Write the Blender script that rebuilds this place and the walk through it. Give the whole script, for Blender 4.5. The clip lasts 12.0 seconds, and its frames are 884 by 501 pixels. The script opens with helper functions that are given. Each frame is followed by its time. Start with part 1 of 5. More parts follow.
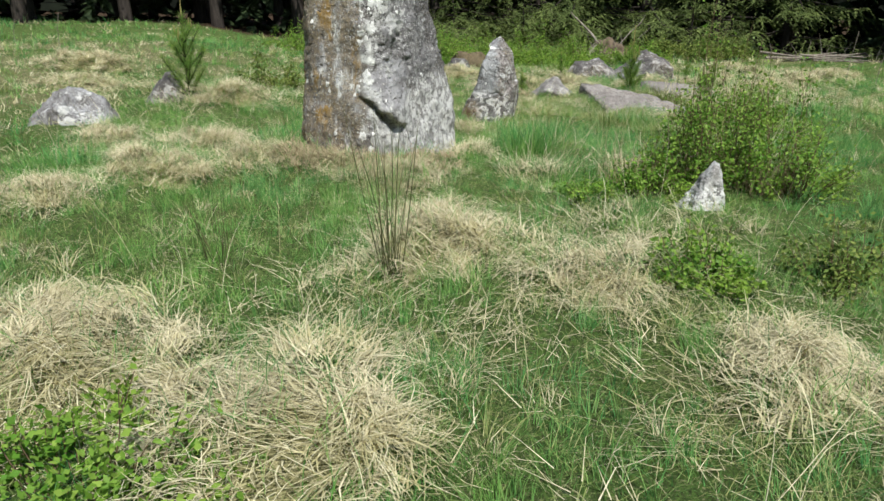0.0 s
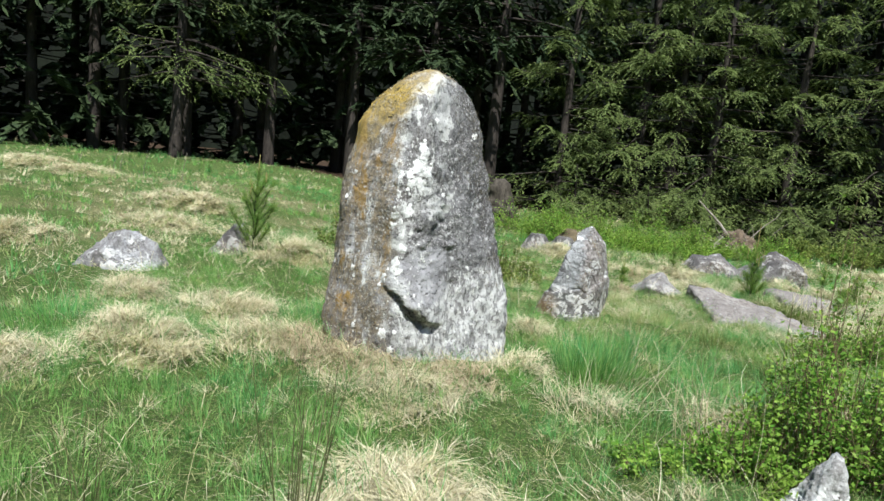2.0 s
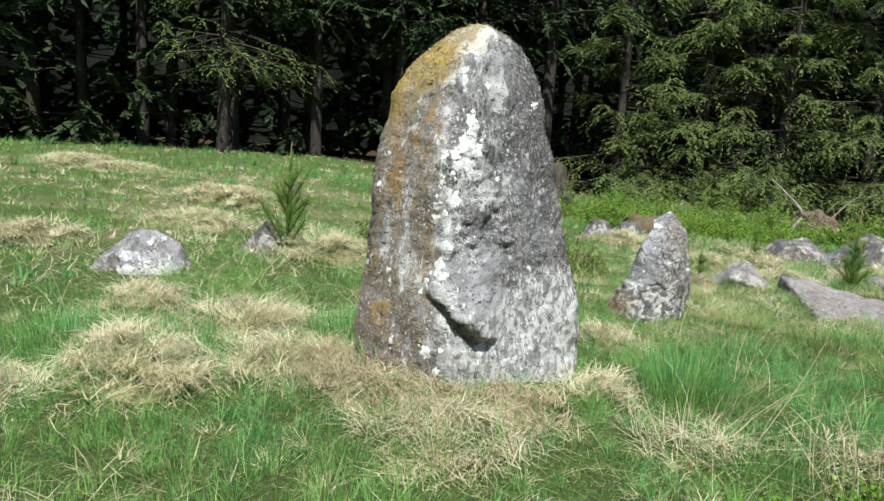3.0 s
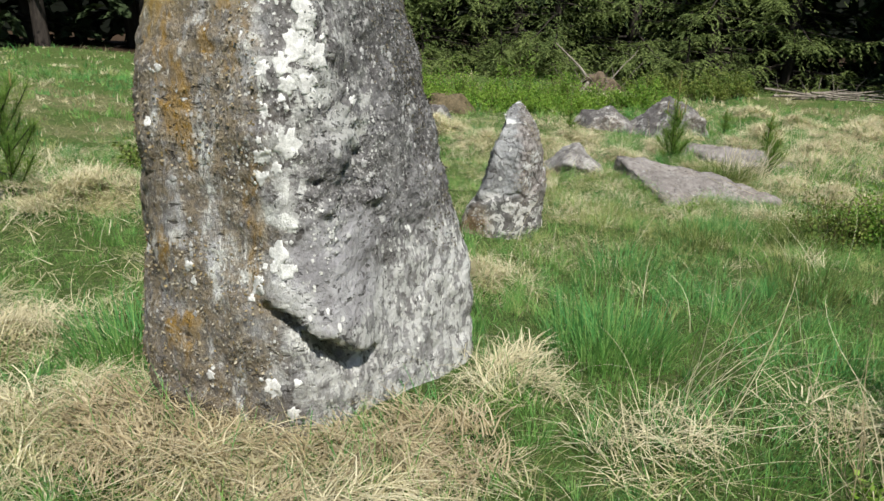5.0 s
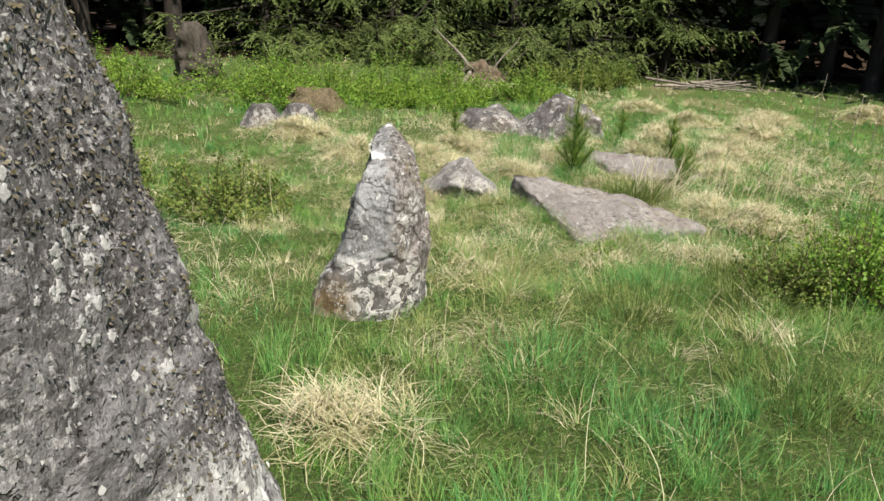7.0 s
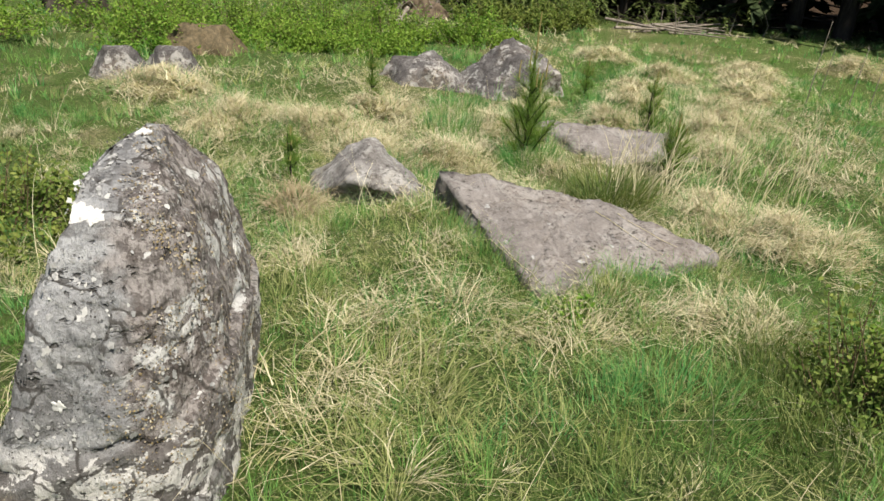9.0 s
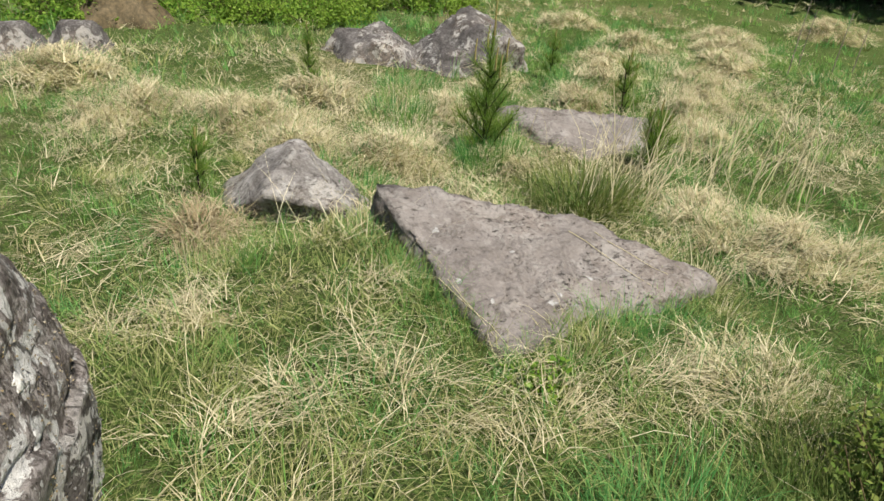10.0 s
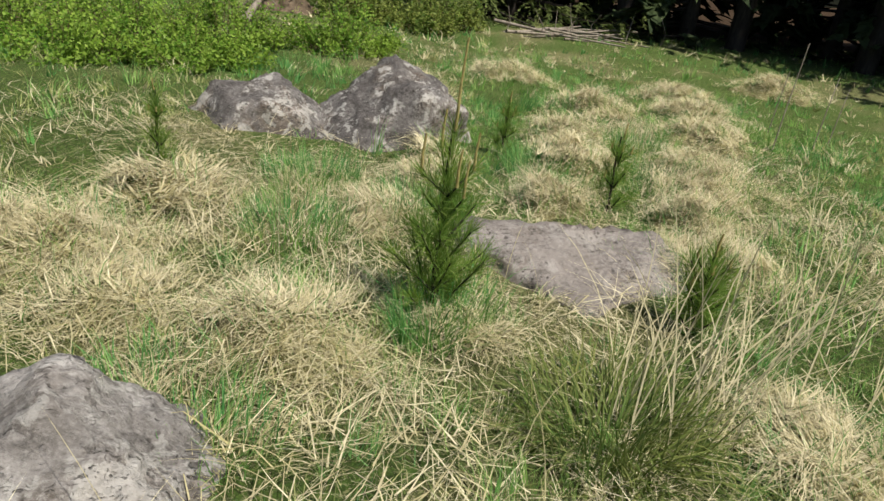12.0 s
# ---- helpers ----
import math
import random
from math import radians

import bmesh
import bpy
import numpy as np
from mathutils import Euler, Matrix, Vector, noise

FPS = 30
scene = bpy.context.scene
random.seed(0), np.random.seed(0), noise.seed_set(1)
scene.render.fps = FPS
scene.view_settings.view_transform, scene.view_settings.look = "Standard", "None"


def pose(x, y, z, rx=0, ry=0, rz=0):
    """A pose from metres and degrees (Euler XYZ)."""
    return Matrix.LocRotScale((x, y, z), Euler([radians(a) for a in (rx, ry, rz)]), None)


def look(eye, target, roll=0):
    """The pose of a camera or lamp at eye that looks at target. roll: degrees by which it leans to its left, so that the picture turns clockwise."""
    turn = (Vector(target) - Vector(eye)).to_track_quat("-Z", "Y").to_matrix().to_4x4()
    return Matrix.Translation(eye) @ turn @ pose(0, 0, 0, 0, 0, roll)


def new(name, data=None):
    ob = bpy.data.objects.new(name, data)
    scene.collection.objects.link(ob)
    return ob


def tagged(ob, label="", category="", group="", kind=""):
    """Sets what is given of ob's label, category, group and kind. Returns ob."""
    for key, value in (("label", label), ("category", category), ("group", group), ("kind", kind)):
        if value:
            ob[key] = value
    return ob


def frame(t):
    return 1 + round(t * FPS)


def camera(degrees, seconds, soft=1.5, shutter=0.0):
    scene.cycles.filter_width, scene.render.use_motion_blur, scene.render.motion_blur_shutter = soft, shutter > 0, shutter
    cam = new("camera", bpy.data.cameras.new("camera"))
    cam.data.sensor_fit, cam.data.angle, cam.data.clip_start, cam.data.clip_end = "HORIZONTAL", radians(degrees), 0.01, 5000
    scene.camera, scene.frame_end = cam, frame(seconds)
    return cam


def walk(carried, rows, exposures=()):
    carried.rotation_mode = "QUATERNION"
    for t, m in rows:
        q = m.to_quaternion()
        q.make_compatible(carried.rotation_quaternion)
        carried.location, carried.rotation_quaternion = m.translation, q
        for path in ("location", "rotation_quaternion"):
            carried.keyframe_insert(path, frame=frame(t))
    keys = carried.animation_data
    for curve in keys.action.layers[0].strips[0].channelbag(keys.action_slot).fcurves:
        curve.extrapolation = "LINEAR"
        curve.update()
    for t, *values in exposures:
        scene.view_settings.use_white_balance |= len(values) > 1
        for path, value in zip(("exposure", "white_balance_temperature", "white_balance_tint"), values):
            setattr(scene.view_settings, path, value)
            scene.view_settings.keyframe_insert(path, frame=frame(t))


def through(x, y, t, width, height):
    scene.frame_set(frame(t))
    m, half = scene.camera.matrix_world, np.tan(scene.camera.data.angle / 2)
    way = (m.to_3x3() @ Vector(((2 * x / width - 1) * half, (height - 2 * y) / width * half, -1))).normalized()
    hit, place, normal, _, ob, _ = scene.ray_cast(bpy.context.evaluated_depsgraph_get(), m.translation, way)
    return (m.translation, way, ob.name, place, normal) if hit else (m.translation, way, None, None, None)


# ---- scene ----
cam = camera(65.6, 12.0, soft=1.5)
METRES, EYE, TILT, LEAN, TURN = 10.0, 1.4, -20.0, 0.0, 0.0
EXPOSURES = [(0.0, 0.38, 6250, 7), (1.2, 0.47, 6100, 7), (2.0, 0.70, 6000, 7), (2.7, 0.66, 6050, 7), (4.5, 0.45, 6350, 8), (5.5, 0.34, 6500, 8),
             (6.2, 0.35, 6650, 10), (7.0, 0.63, 6750, 10), (9.0, 0.50, 6850, 10), (10.5, 0.40, 6850, 10), (12.0, 0.33, 6850, 10)]
ROWS = [
    (0.0, 0.0, 0.0, 0.0, -0.0, 0.0, 0.0),
    (0.5, 0.0093, 0.0294, 0.0189, 4.68, -3.24, -1.73),
    (1.0, 0.0356, 0.0427, 0.0258, 6.31, 2.83, -3.31),
    (1.5, 0.0513, 0.0638, 0.0391, 7.77, 8.86, -5.23),
    (2.0, 0.0501, 0.1023, 0.0532, 8.88, 12.26, -8.93),
    (2.5, 0.0445, 0.1409, 0.0615, 12.49, 10.81, -8.65),
    (2.7, 0.0411, 0.1583, 0.0671, 14.06, 10.58, -8.81),
    (4.3, -0.0139, 0.2672, 0.1078, 2.5, 8.05, -1.9),
    (4.5, -0.0164, 0.2765, 0.1166, 0.31, 5.76, -0.61),
    (5.0, -0.0178, 0.2997, 0.126, -3.08, 1.6, 0.4),
    (5.5, -0.0237, 0.3382, 0.1443, -7.56, -1.48, 0.95),
    (6.0, -0.0185, 0.3629, 0.1578, -9.83, -2.96, 1.3),
    (6.5, -0.0015, 0.4044, 0.1719, -10.79, 2.81, 0.06),
    (7.0, 0.0129, 0.4392, 0.1825, -12.48, -0.08, 2.7),
    (7.2, 0.0175, 0.4578, 0.1845, -14.35, -0.29, 2.5),
    (8.8, 0.0857, 0.5956, 0.2288, -15.91, -5.91, 3.34),
    (9.0, 0.0896, 0.6173, 0.2337, -16.66, -5.31, 2.48),
    (9.5, 0.1007, 0.6521, 0.2518, -18.5, -8.67, 2.55),
    (10.0, 0.1247, 0.6849, 0.257, -19.49, -8.43, 3.57),
    (10.5, 0.1482, 0.7217, 0.2702, -20.79, -9.4, 4.77),
    (11.0, 0.1629, 0.7737, 0.2801, -24.38, -8.67, 1.9),
    (11.5, 0.1752, 0.8132, 0.2937, -27.46, -10.44, 5.14),
    (12.0, 0.1859, 0.8601, 0.307, -26.78, -6.38, 2.74),
]
PATH = [(t, pose(0, 0, EYE, TILT, LEAN, TURN) @ pose(METRES * x, METRES * y, METRES * z, 90 + pitch, roll, yaw)) for t, x, y, z, yaw, pitch, roll in ROWS]
walk(cam, PATH, exposures=EXPOSURES)

# ---- light ----
SUN_DIR = Vector((0.22, -0.66, 1.10)).normalized()
SUN_ELEVATION = math.asin(SUN_DIR.z)
SUN_BEARING = math.atan2(SUN_DIR.x, SUN_DIR.y)
world = bpy.data.worlds.new("sky")
scene.world = world
world.use_nodes = True
wn = world.node_tree
sky = wn.nodes.new("ShaderNodeTexSky")
sky.sky_type = "NISHITA"
sky.sun_disc = False
sky.sun_elevation = SUN_ELEVATION
sky.sun_rotation = SUN_BEARING
wn.nodes["Background"].inputs["Strength"].default_value = 0.09
wn.links.new(sky.outputs["Color"], wn.nodes["Background"].inputs["Color"])
sun = new("sun", bpy.data.lights.new("sun", "SUN"))
sun.data.energy = 5.0
sun.data.angle = radians(0.5)
sun.data.color = (1.0, 0.95, 0.87)
sun.matrix_world = look(SUN_DIR * 50, (0, 0, 0))


# ---- material tools ----
class Mat:
    """A small wrapper round a node tree."""

    def __init__(self, name, roughness=0.8, specular=0.3):
        self.m = bpy.data.materials.new(name)
        self.m.use_nodes = True
        self.t = self.m.node_tree
        self.b = self.t.nodes["Principled BSDF"]
        self.b.inputs["Roughness"].default_value = roughness
        self.b.inputs["Specular IOR Level"].default_value = specular
        self.co = self.t.nodes.new("ShaderNodeTexCoord").outputs["Object"]

    def put(self, socket, value):
        if isinstance(value, bpy.types.NodeSocket):
            self.t.links.new(value, socket)
        elif isinstance(value, tuple) and len(value) == 3 and socket.type == "RGBA":
            socket.default_value = (*value, 1)
        else:
            socket.default_value = value

    def scaled(self, s):
        n = self.t.nodes.new("ShaderNodeMapping")
        self.put(n.inputs["Vector"], self.co)
        n.inputs["Scale"].default_value = s
        return n.outputs["Vector"]

    def noise(self, scale, detail=4.0, rough=0.6, distort=0.0, vector=None):
        n = self.t.nodes.new("ShaderNodeTexNoise")
        self.put(n.inputs["Vector"], vector or self.co)
        n.inputs["Scale"].default_value = scale
        n.inputs["Detail"].default_value = detail
        n.inputs["Roughness"].default_value = rough
        n.inputs["Distortion"].default_value = distort
        return n.outputs["Fac"]

    def cells(self, scale, feature="F1", vector=None, randomness=1.0):
        n = self.t.nodes.new("ShaderNodeTexVoronoi")
        n.feature = feature
        self.put(n.inputs["Vector"], vector or self.co)
        n.inputs["Scale"].default_value = scale
        n.inputs["Randomness"].default_value = randomness
        return n.outputs["Distance"]

    def cell_tone(self, scale, vector=None):
        n = self.t.nodes.new("ShaderNodeTexVoronoi")
        self.put(n.inputs["Vector"], vector or self.co)
        n.inputs["Scale"].default_value = scale
        c = self.t.nodes.new("ShaderNodeSeparateXYZ")
        self.put(c.inputs[0], n.outputs["Color"])
        return c.outputs[0]

    def warped(self, scale, amount):
        n = self.t.nodes.new("ShaderNodeTexNoise")
        self.put(n.inputs["Vector"], self.co)
        n.inputs["Scale"].default_value = scale
        n.inputs["Detail"].default_value = 4
        v = self.t.nodes.new("ShaderNodeVectorMath")
        v.operation = "MULTIPLY_ADD"
        self.put(v.inputs[0], n.outputs["Color"])
        v.inputs[1].default_value = (amount,) * 3
        self.put(v.inputs[2], self.co)
        return v.outputs["Vector"]

    def axis(self, k):
        n = self.t.nodes.new("ShaderNodeSeparateXYZ")
        self.put(n.inputs[0], self.co)
        return n.outputs[k]

    def up(self):
        g = self.t.nodes.new("ShaderNodeNewGeometry")
        n = self.t.nodes.new("ShaderNodeSeparateXYZ")
        self.put(n.inputs[0], g.outputs["Normal"])
        return n.outputs[2]

    def island(self):
        return self.t.nodes.new("ShaderNodeNewGeometry").outputs["Random Per Island"]

    def each(self):
        return self.t.nodes.new("ShaderNodeObjectInfo").outputs["Random"]

    def math(self, op, a, b=0.0):
        n = self.t.nodes.new("ShaderNodeMath")
        n.operation = op
        self.put(n.inputs[0], a)
        self.put(n.inputs[1], b)
        return n.outputs[0]

    def ramp(self, fac, lo, hi, to_lo=0.0, to_hi=1.0):
        n = self.t.nodes.new("ShaderNodeMapRange")
        n.interpolation_type = "SMOOTHSTEP"
        self.put(n.inputs["Value"], fac)
        n.inputs["From Min"].default_value, n.inputs["From Max"].default_value = lo, hi
        n.inputs["To Min"].default_value, n.inputs["To Max"].default_value = to_lo, to_hi
        return n.outputs["Result"]

    def mix(self, fac, a, b, mode="MIX"):
        n = self.t.nodes.new("ShaderNodeMix")
        n.data_type = "RGBA"
        n.blend_type = mode
        self.put(n.inputs["Factor"], fac)
        self.put(n.inputs["A"], a)
        self.put(n.inputs["B"], b)
        return n.outputs["Result"]

    def color(self, c):
        self.put(self.b.inputs["Base Color"], c)

    def bump(self, height, strength=0.5, distance=0.01):
        n = self.t.nodes.new("ShaderNodeBump")
        n.inputs["Strength"].default_value = strength
        n.inputs["Distance"].default_value = distance
        self.put(n.inputs["Height"], height)
        self.put(self.b.inputs["Normal"], n.outputs["Normal"])

    def leafy(self, c, through=0.35):
        """Thin leaf: some of the light passes through it."""
        self.color(c)
        d = self.t.nodes.new("ShaderNodeBsdfTranslucent")
        self.put(d.inputs["Color"], c)
        n = self.t.nodes.new("ShaderNodeMixShader")
        n.inputs[0].default_value = through
        self.t.links.new(self.b.outputs[0], n.inputs[1])
        self.t.links.new(d.outputs[0], n.inputs[2])
        self.t.links.new(n.outputs[0], self.t.nodes["Material Output"].inputs["Surface"])


def mask_free(k, xx):
    """One on the mossy flank, nought elsewhere."""
    return k.ramp(xx, -0.10, -0.24)


def rock_material(name, dark, light, lichen, moss=0.0, brown=0.0, streak=(1, 1, 1), lichen_scale=9.0, crust=0.4, split=False):
    """Weathered stone: two greys, pale crusts of lichen, dark crusts, ochre moss on its shaded flank."""
    k = Mat(name, 0.9, 0.2)
    v = k.scaled(streak)
    w = k.warped(7, 0.10)
    c = k.mix(k.ramp(k.noise(3.2, 7, 0.65, 0.4, v), 0.36, 0.64), dark, light)
    c = k.mix(k.ramp(k.noise(14, 6, 0.7, 0.3, v), 0.48, 0.66, 0, 0.75), c, tuple(0.55 * a for a in dark))
    c = k.mix(k.ramp(k.noise(60, 4, 0.7), 0.42, 0.7, 0, 0.3), c, tuple(1.4 * a for a in light))
    if brown:
        c = k.mix(k.ramp(k.noise(2.3, 5, 0.6), 0.45, 0.65, 0, brown), c, (0.19, 0.14, 0.10))
    # dark crust in small flakes
    flake = k.math("MULTIPLY", k.ramp(k.cells(38, vector=w), 0.30, 0.46, 1, 0), k.ramp(k.noise(4.5, 5, 0.6), 0.46, 0.56))
    c = k.mix(k.math("MULTIPLY", flake, crust * 1.6), c, (0.045, 0.04, 0.036))
    # short dark dashes and pits
    dash = k.math("MULTIPLY", k.ramp(k.noise(17, 3, 0.5, 0.2, k.scaled((1.0, 2.4, 1.8))), 0.63, 0.69), k.ramp(k.noise(3.0, 3), 0.42, 0.58))
    pit = k.math("MULTIPLY", k.ramp(k.cells(30, vector=k.warped(12, 0.08)), 0.10, 0.20, 1, 0), k.ramp(k.noise(6, 4), 0.50, 0.60))
    fissure = k.math("MAXIMUM", dash, pit)
    if brown:
        chip = k.math("MULTIPLY", k.ramp(k.noise(24, 7, 0.7, 1.6, k.scaled((1.0, 1.9, 1.4))), 0.60, 0.63), k.ramp(k.noise(2.6, 4, 0.6), 0.42, 0.56))
        fissure = k.math("MAXIMUM", fissure, k.math("MULTIPLY", chip, 0.85))
    # pale lichen in rounded blotches of two sizes
    fray = k.math("MULTIPLY", k.noise(24, 6, 0.75, 0.4), 0.36)
    wide = k.scaled((1.0, 1.0, 0.72))
    big = k.math("MULTIPLY", k.ramp(k.noise(lichen_scale * 0.8, 7, 0.62, 0.5), 0.52, 0.55), k.ramp(k.noise(2.4, 4, 0.6), 0.50, 0.54))
    small = k.math("MULTIPLY", k.ramp(k.noise(lichen_scale * 1.9, 6, 0.6, 0.3, v), 0.52, 0.56), k.ramp(k.noise(4.2, 5, 0.6, 0, wide), 0.47, 0.53))
    speck = k.math("MULTIPLY", k.ramp(k.noise(58, 6, 0.7, 0.1, v), 0.54, 0.62), k.ramp(k.noise(3.1, 4, 0.6), 0.42, 0.58, 0.2, 0.7))
    pale = k.math("MAXIMUM", k.math("MAXIMUM", big, k.math("MULTIPLY", small, 0.85)), speck)
    tone = k.mix(k.noise(30, 4, 0.6), (0.56, 0.57, 0.54), (0.78, 0.78, 0.74))
    c = k.mix(k.math("MULTIPLY", pale, lichen), c, tone)
    if moss:
        x, z = k.axis(0), k.axis(2)
        wob = k.math("MULTIPLY", k.math("SUBTRACT", k.noise(4.0, 6, 0.65), 0.5), 0.5)
        xx = k.math("ADD", x, wob)
        grain = k.ramp(k.noise(30, 5, 0.7), 0.40, 0.60)
        fleck = k.ramp(k.noise(62, 6, 0.7, 0.1), 0.53, 0.61)
        # dark crust on the flank away from the moss, above the pale foot
        flank = k.math("MULTIPLY", k.ramp(xx, -0.05, 0.12), k.ramp(k.math("ADD", z, wob), 0.72, 0.95))
        crusty = k.mix(fleck, k.mix(grain, (0.045, 0.042, 0.043), (0.125, 0.118, 0.118)), (0.44, 0.43, 0.42))
        c = k.mix(k.math("MULTIPLY", flank, 0.8), c, crusty)
        bald = k.math("MULTIPLY", flank, k.ramp(k.noise(3.4, 5, 0.55, 0.3, k.scaled((1, 1, 0.8))), 0.50, 0.55))
        c = k.mix(k.math("MULTIPLY", bald, 0.6), c, k.mix(grain, (0.17, 0.165, 0.168), (0.27, 0.265, 0.268)))
        snow = k.math("MULTIPLY", k.math("MULTIPLY", flank, k.ramp(z, 1.0, 1.15)), k.ramp(k.math("ADD", k.noise(2.7, 3, 0.5), k.math("MULTIPLY", k.noise(14, 6, 0.65), 0.25)), 0.69, 0.71))
        c = k.mix(k.math("MULTIPLY", snow, 0.6), c, tone)
        foot = k.math("MULTIPLY", k.ramp(xx, -0.08, 0.08), k.ramp(k.math("ADD", z, wob), 0.85, 0.66))
        drip = k.ramp(k.noise(16, 6, 0.65, 0.4, k.scaled((1.6, 1.6, 1.0))), 0.47, 0.53)
        c = k.mix(k.math("MULTIPLY", foot, 0.8), c, k.mix(drip, k.mix(grain, (0.20, 0.19, 0.19), (0.34, 0.335, 0.33)), (0.62, 0.62, 0.60)))
        # bare smooth bulge above the overhang
        across, high = k.math("DIVIDE", k.math("SUBTRACT", xx, 0.05), 0.17), k.math("DIVIDE", k.math("SUBTRACT", z, 0.80), 0.20)
        near = k.math("MULTIPLY", k.ramp(k.math("ADD", k.math("MULTIPLY", across, across), k.math("MULTIPLY", high, high)), 1.1, 0.7), k.ramp(k.axis(1), -0.12, -0.22))
        smooth_grey = k.mix(k.ramp(k.noise(9, 6, 0.65, 0.4), 0.40, 0.60), (0.27, 0.262, 0.272), (0.42, 0.415, 0.425))
        c = k.mix(k.math("MULTIPLY", near, 0.85), c, smooth_grey)
        # white blotches down the ridge between the two faces
        band = k.math("MULTIPLY", k.math("MULTIPLY", k.ramp(xx, -0.30, -0.16), k.ramp(xx, 0.04, -0.06)), k.ramp(z, 1.85, 1.6))
        blot = k.ramp(k.noise(6.5, 7, 0.6, 0.5), 0.506, 0.518)
        blot = k.math("MULTIPLY", k.math("MULTIPLY", blot, band), k.ramp(k.noise(3.1, 3, 0.5), 0.38, 0.46))
        c = k.mix(k.math("MULTIPLY", blot, 0.45), c, tone)
        chink = k.math("MULTIPLY", k.ramp(k.noise(26, 5, 0.65, 0.5, k.scaled((1.0, 1.0, 1.6))), 0.60, 0.64), k.math("SUBTRACT", 1.0, mask_free(k, xx)))
        c = k.mix(k.math("MULTIPLY", chink, 0.8), c, (0.05, 0.047, 0.045))
        # brown crust and ochre moss on the other flank
        mask = k.ramp(xx, -0.10, -0.24)
        crust_brown = k.mix(grain, k.mix(k.noise(6, 4), (0.17, 0.135, 0.095), (0.30, 0.25, 0.17)), k.mix(fleck, (0.13, 0.115, 0.10), (0.52, 0.49, 0.42)))
        c = k.mix(k.math("MULTIPLY", mask, k.math("MULTIPLY", k.ramp(k.noise(7, 6, 0.7, 0, v), 0.34, 0.50), moss)), c, crust_brown)
        ochre = k.math("MULTIPLY", mask, k.ramp(k.noise(4.2, 5, 0.6, 0.3, k.scaled((1.5, 1.5, 0.6))), 0.53, 0.62))
        c = k.mix(k.math("MULTIPLY", ochre, k.ramp(grain, 0, 1, 0.5, 0.9)), c, k.mix(k.noise(12, 4), (0.21, 0.125, 0.025), (0.36, 0.22, 0.05)))
        top = k.ramp(k.math("ADD", k.math("ADD", z, k.math("MULTIPLY", x, -1.0)), k.math("MULTIPLY", k.noise(5, 5), 0.9)), 2.40, 2.75)
        c = k.mix(k.math("MULTIPLY", top, 0.85), c, k.mix(grain, (0.40, 0.28, 0.05), (0.26, 0.20, 0.08)))
    if split:
        wob = k.math("MULTIPLY", k.math("SUBTRACT", k.noise(4.0, 6, 0.65), 0.5), 0.4)
        block = k.ramp(k.noise(7.5, 6, 0.6, 0.3), 0.49, 0.53)
        facet = k.ramp(k.cells(9, vector=k.warped(9, 0.12)), 0.25, 0.6)
        plate_at = k.warped(6, 0.22)
        crack = k.math("MULTIPLY", k.ramp(k.cells(7, "DISTANCE_TO_EDGE", plate_at), 0.015, 0.05, 1, 0), k.ramp(k.noise(5, 4, 0.6), 0.45, 0.55))
        plate = k.cell_tone(8, plate_at)
        c = k.mix(k.ramp(k.axis(2), 0.25, 0.45, 0, 0.75), c, k.mix(k.ramp(plate, 0.48, 0.56), k.mix(k.noise(30, 5, 0.7), (0.13, 0.128, 0.125), (0.22, 0.222, 0.225)), k.mix(k.ramp(k.noise(40, 5, 0.7), 0.4, 0.6), (0.27, 0.28, 0.285), (0.42, 0.43, 0.43))))
        c = k.mix(k.ramp(k.axis(2), 0.35, 0.5, 0, 0.45), c, k.mix(block, k.mix(k.ramp(k.noise(28, 6, 0.7), 0.42, 0.6), (0.09, 0.09, 0.09), (0.27, 0.275, 0.275)), k.mix(facet, (0.40, 0.41, 0.415), (0.24, 0.245, 0.25))))
        strand = k.ramp(k.noise(30, 7, 0.7, 0.3, k.scaled((1.5, 1.5, 0.8))), 0.44, 0.58)
        flank = k.ramp(k.math("ADD", k.math("SUBTRACT", k.axis(0), k.math("MULTIPLY", k.axis(1), 0.22)), wob), 0.02, 0.10)
        c = k.mix(k.math("MULTIPLY", flank, 0.8), c, k.mix(k.ramp(k.noise(9, 7, 0.65, 0.5), 0.54, 0.57), k.mix(strand, (0.09, 0.07, 0.06), (0.32, 0.29, 0.27)), (0.60, 0.60, 0.58)))
        # dark ground with pale mottles below about z 0.4
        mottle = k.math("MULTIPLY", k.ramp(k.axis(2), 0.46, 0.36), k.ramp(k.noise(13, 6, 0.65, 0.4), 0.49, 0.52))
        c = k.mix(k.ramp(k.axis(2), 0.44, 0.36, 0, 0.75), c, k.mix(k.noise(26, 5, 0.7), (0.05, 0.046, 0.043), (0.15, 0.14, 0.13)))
        c = k.mix(k.math("MULTIPLY", mottle, 0.85), c, (0.62, 0.61, 0.58))
        c = k.mix(k.math("MULTIPLY", crack, 0.85), c, (0.05, 0.045, 0.04))
        # brown towards the bottom on the -x side
        low_brown = k.math("MULTIPLY", k.ramp(k.math("ADD", k.axis(2), wob), 0.34, 0.2), k.ramp(k.axis(0), -0.12, -0.22))
        c = k.mix(k.math("MULTIPLY", low_brown, 0.8), c, k.mix(k.noise(20, 4), (0.10, 0.065, 0.03), (0.20, 0.13, 0.06)))
    c = k.mix(k.math("MULTIPLY", fissure, 0.75), c, (0.05, 0.045, 0.04))
    k.color(c)
    h = k.math("ADD", k.math("MULTIPLY", k.noise(11, 8, 0.65, 0.3, v), 0.7), k.math("MULTIPLY", k.noise(75, 5, 0.7), 0.25))
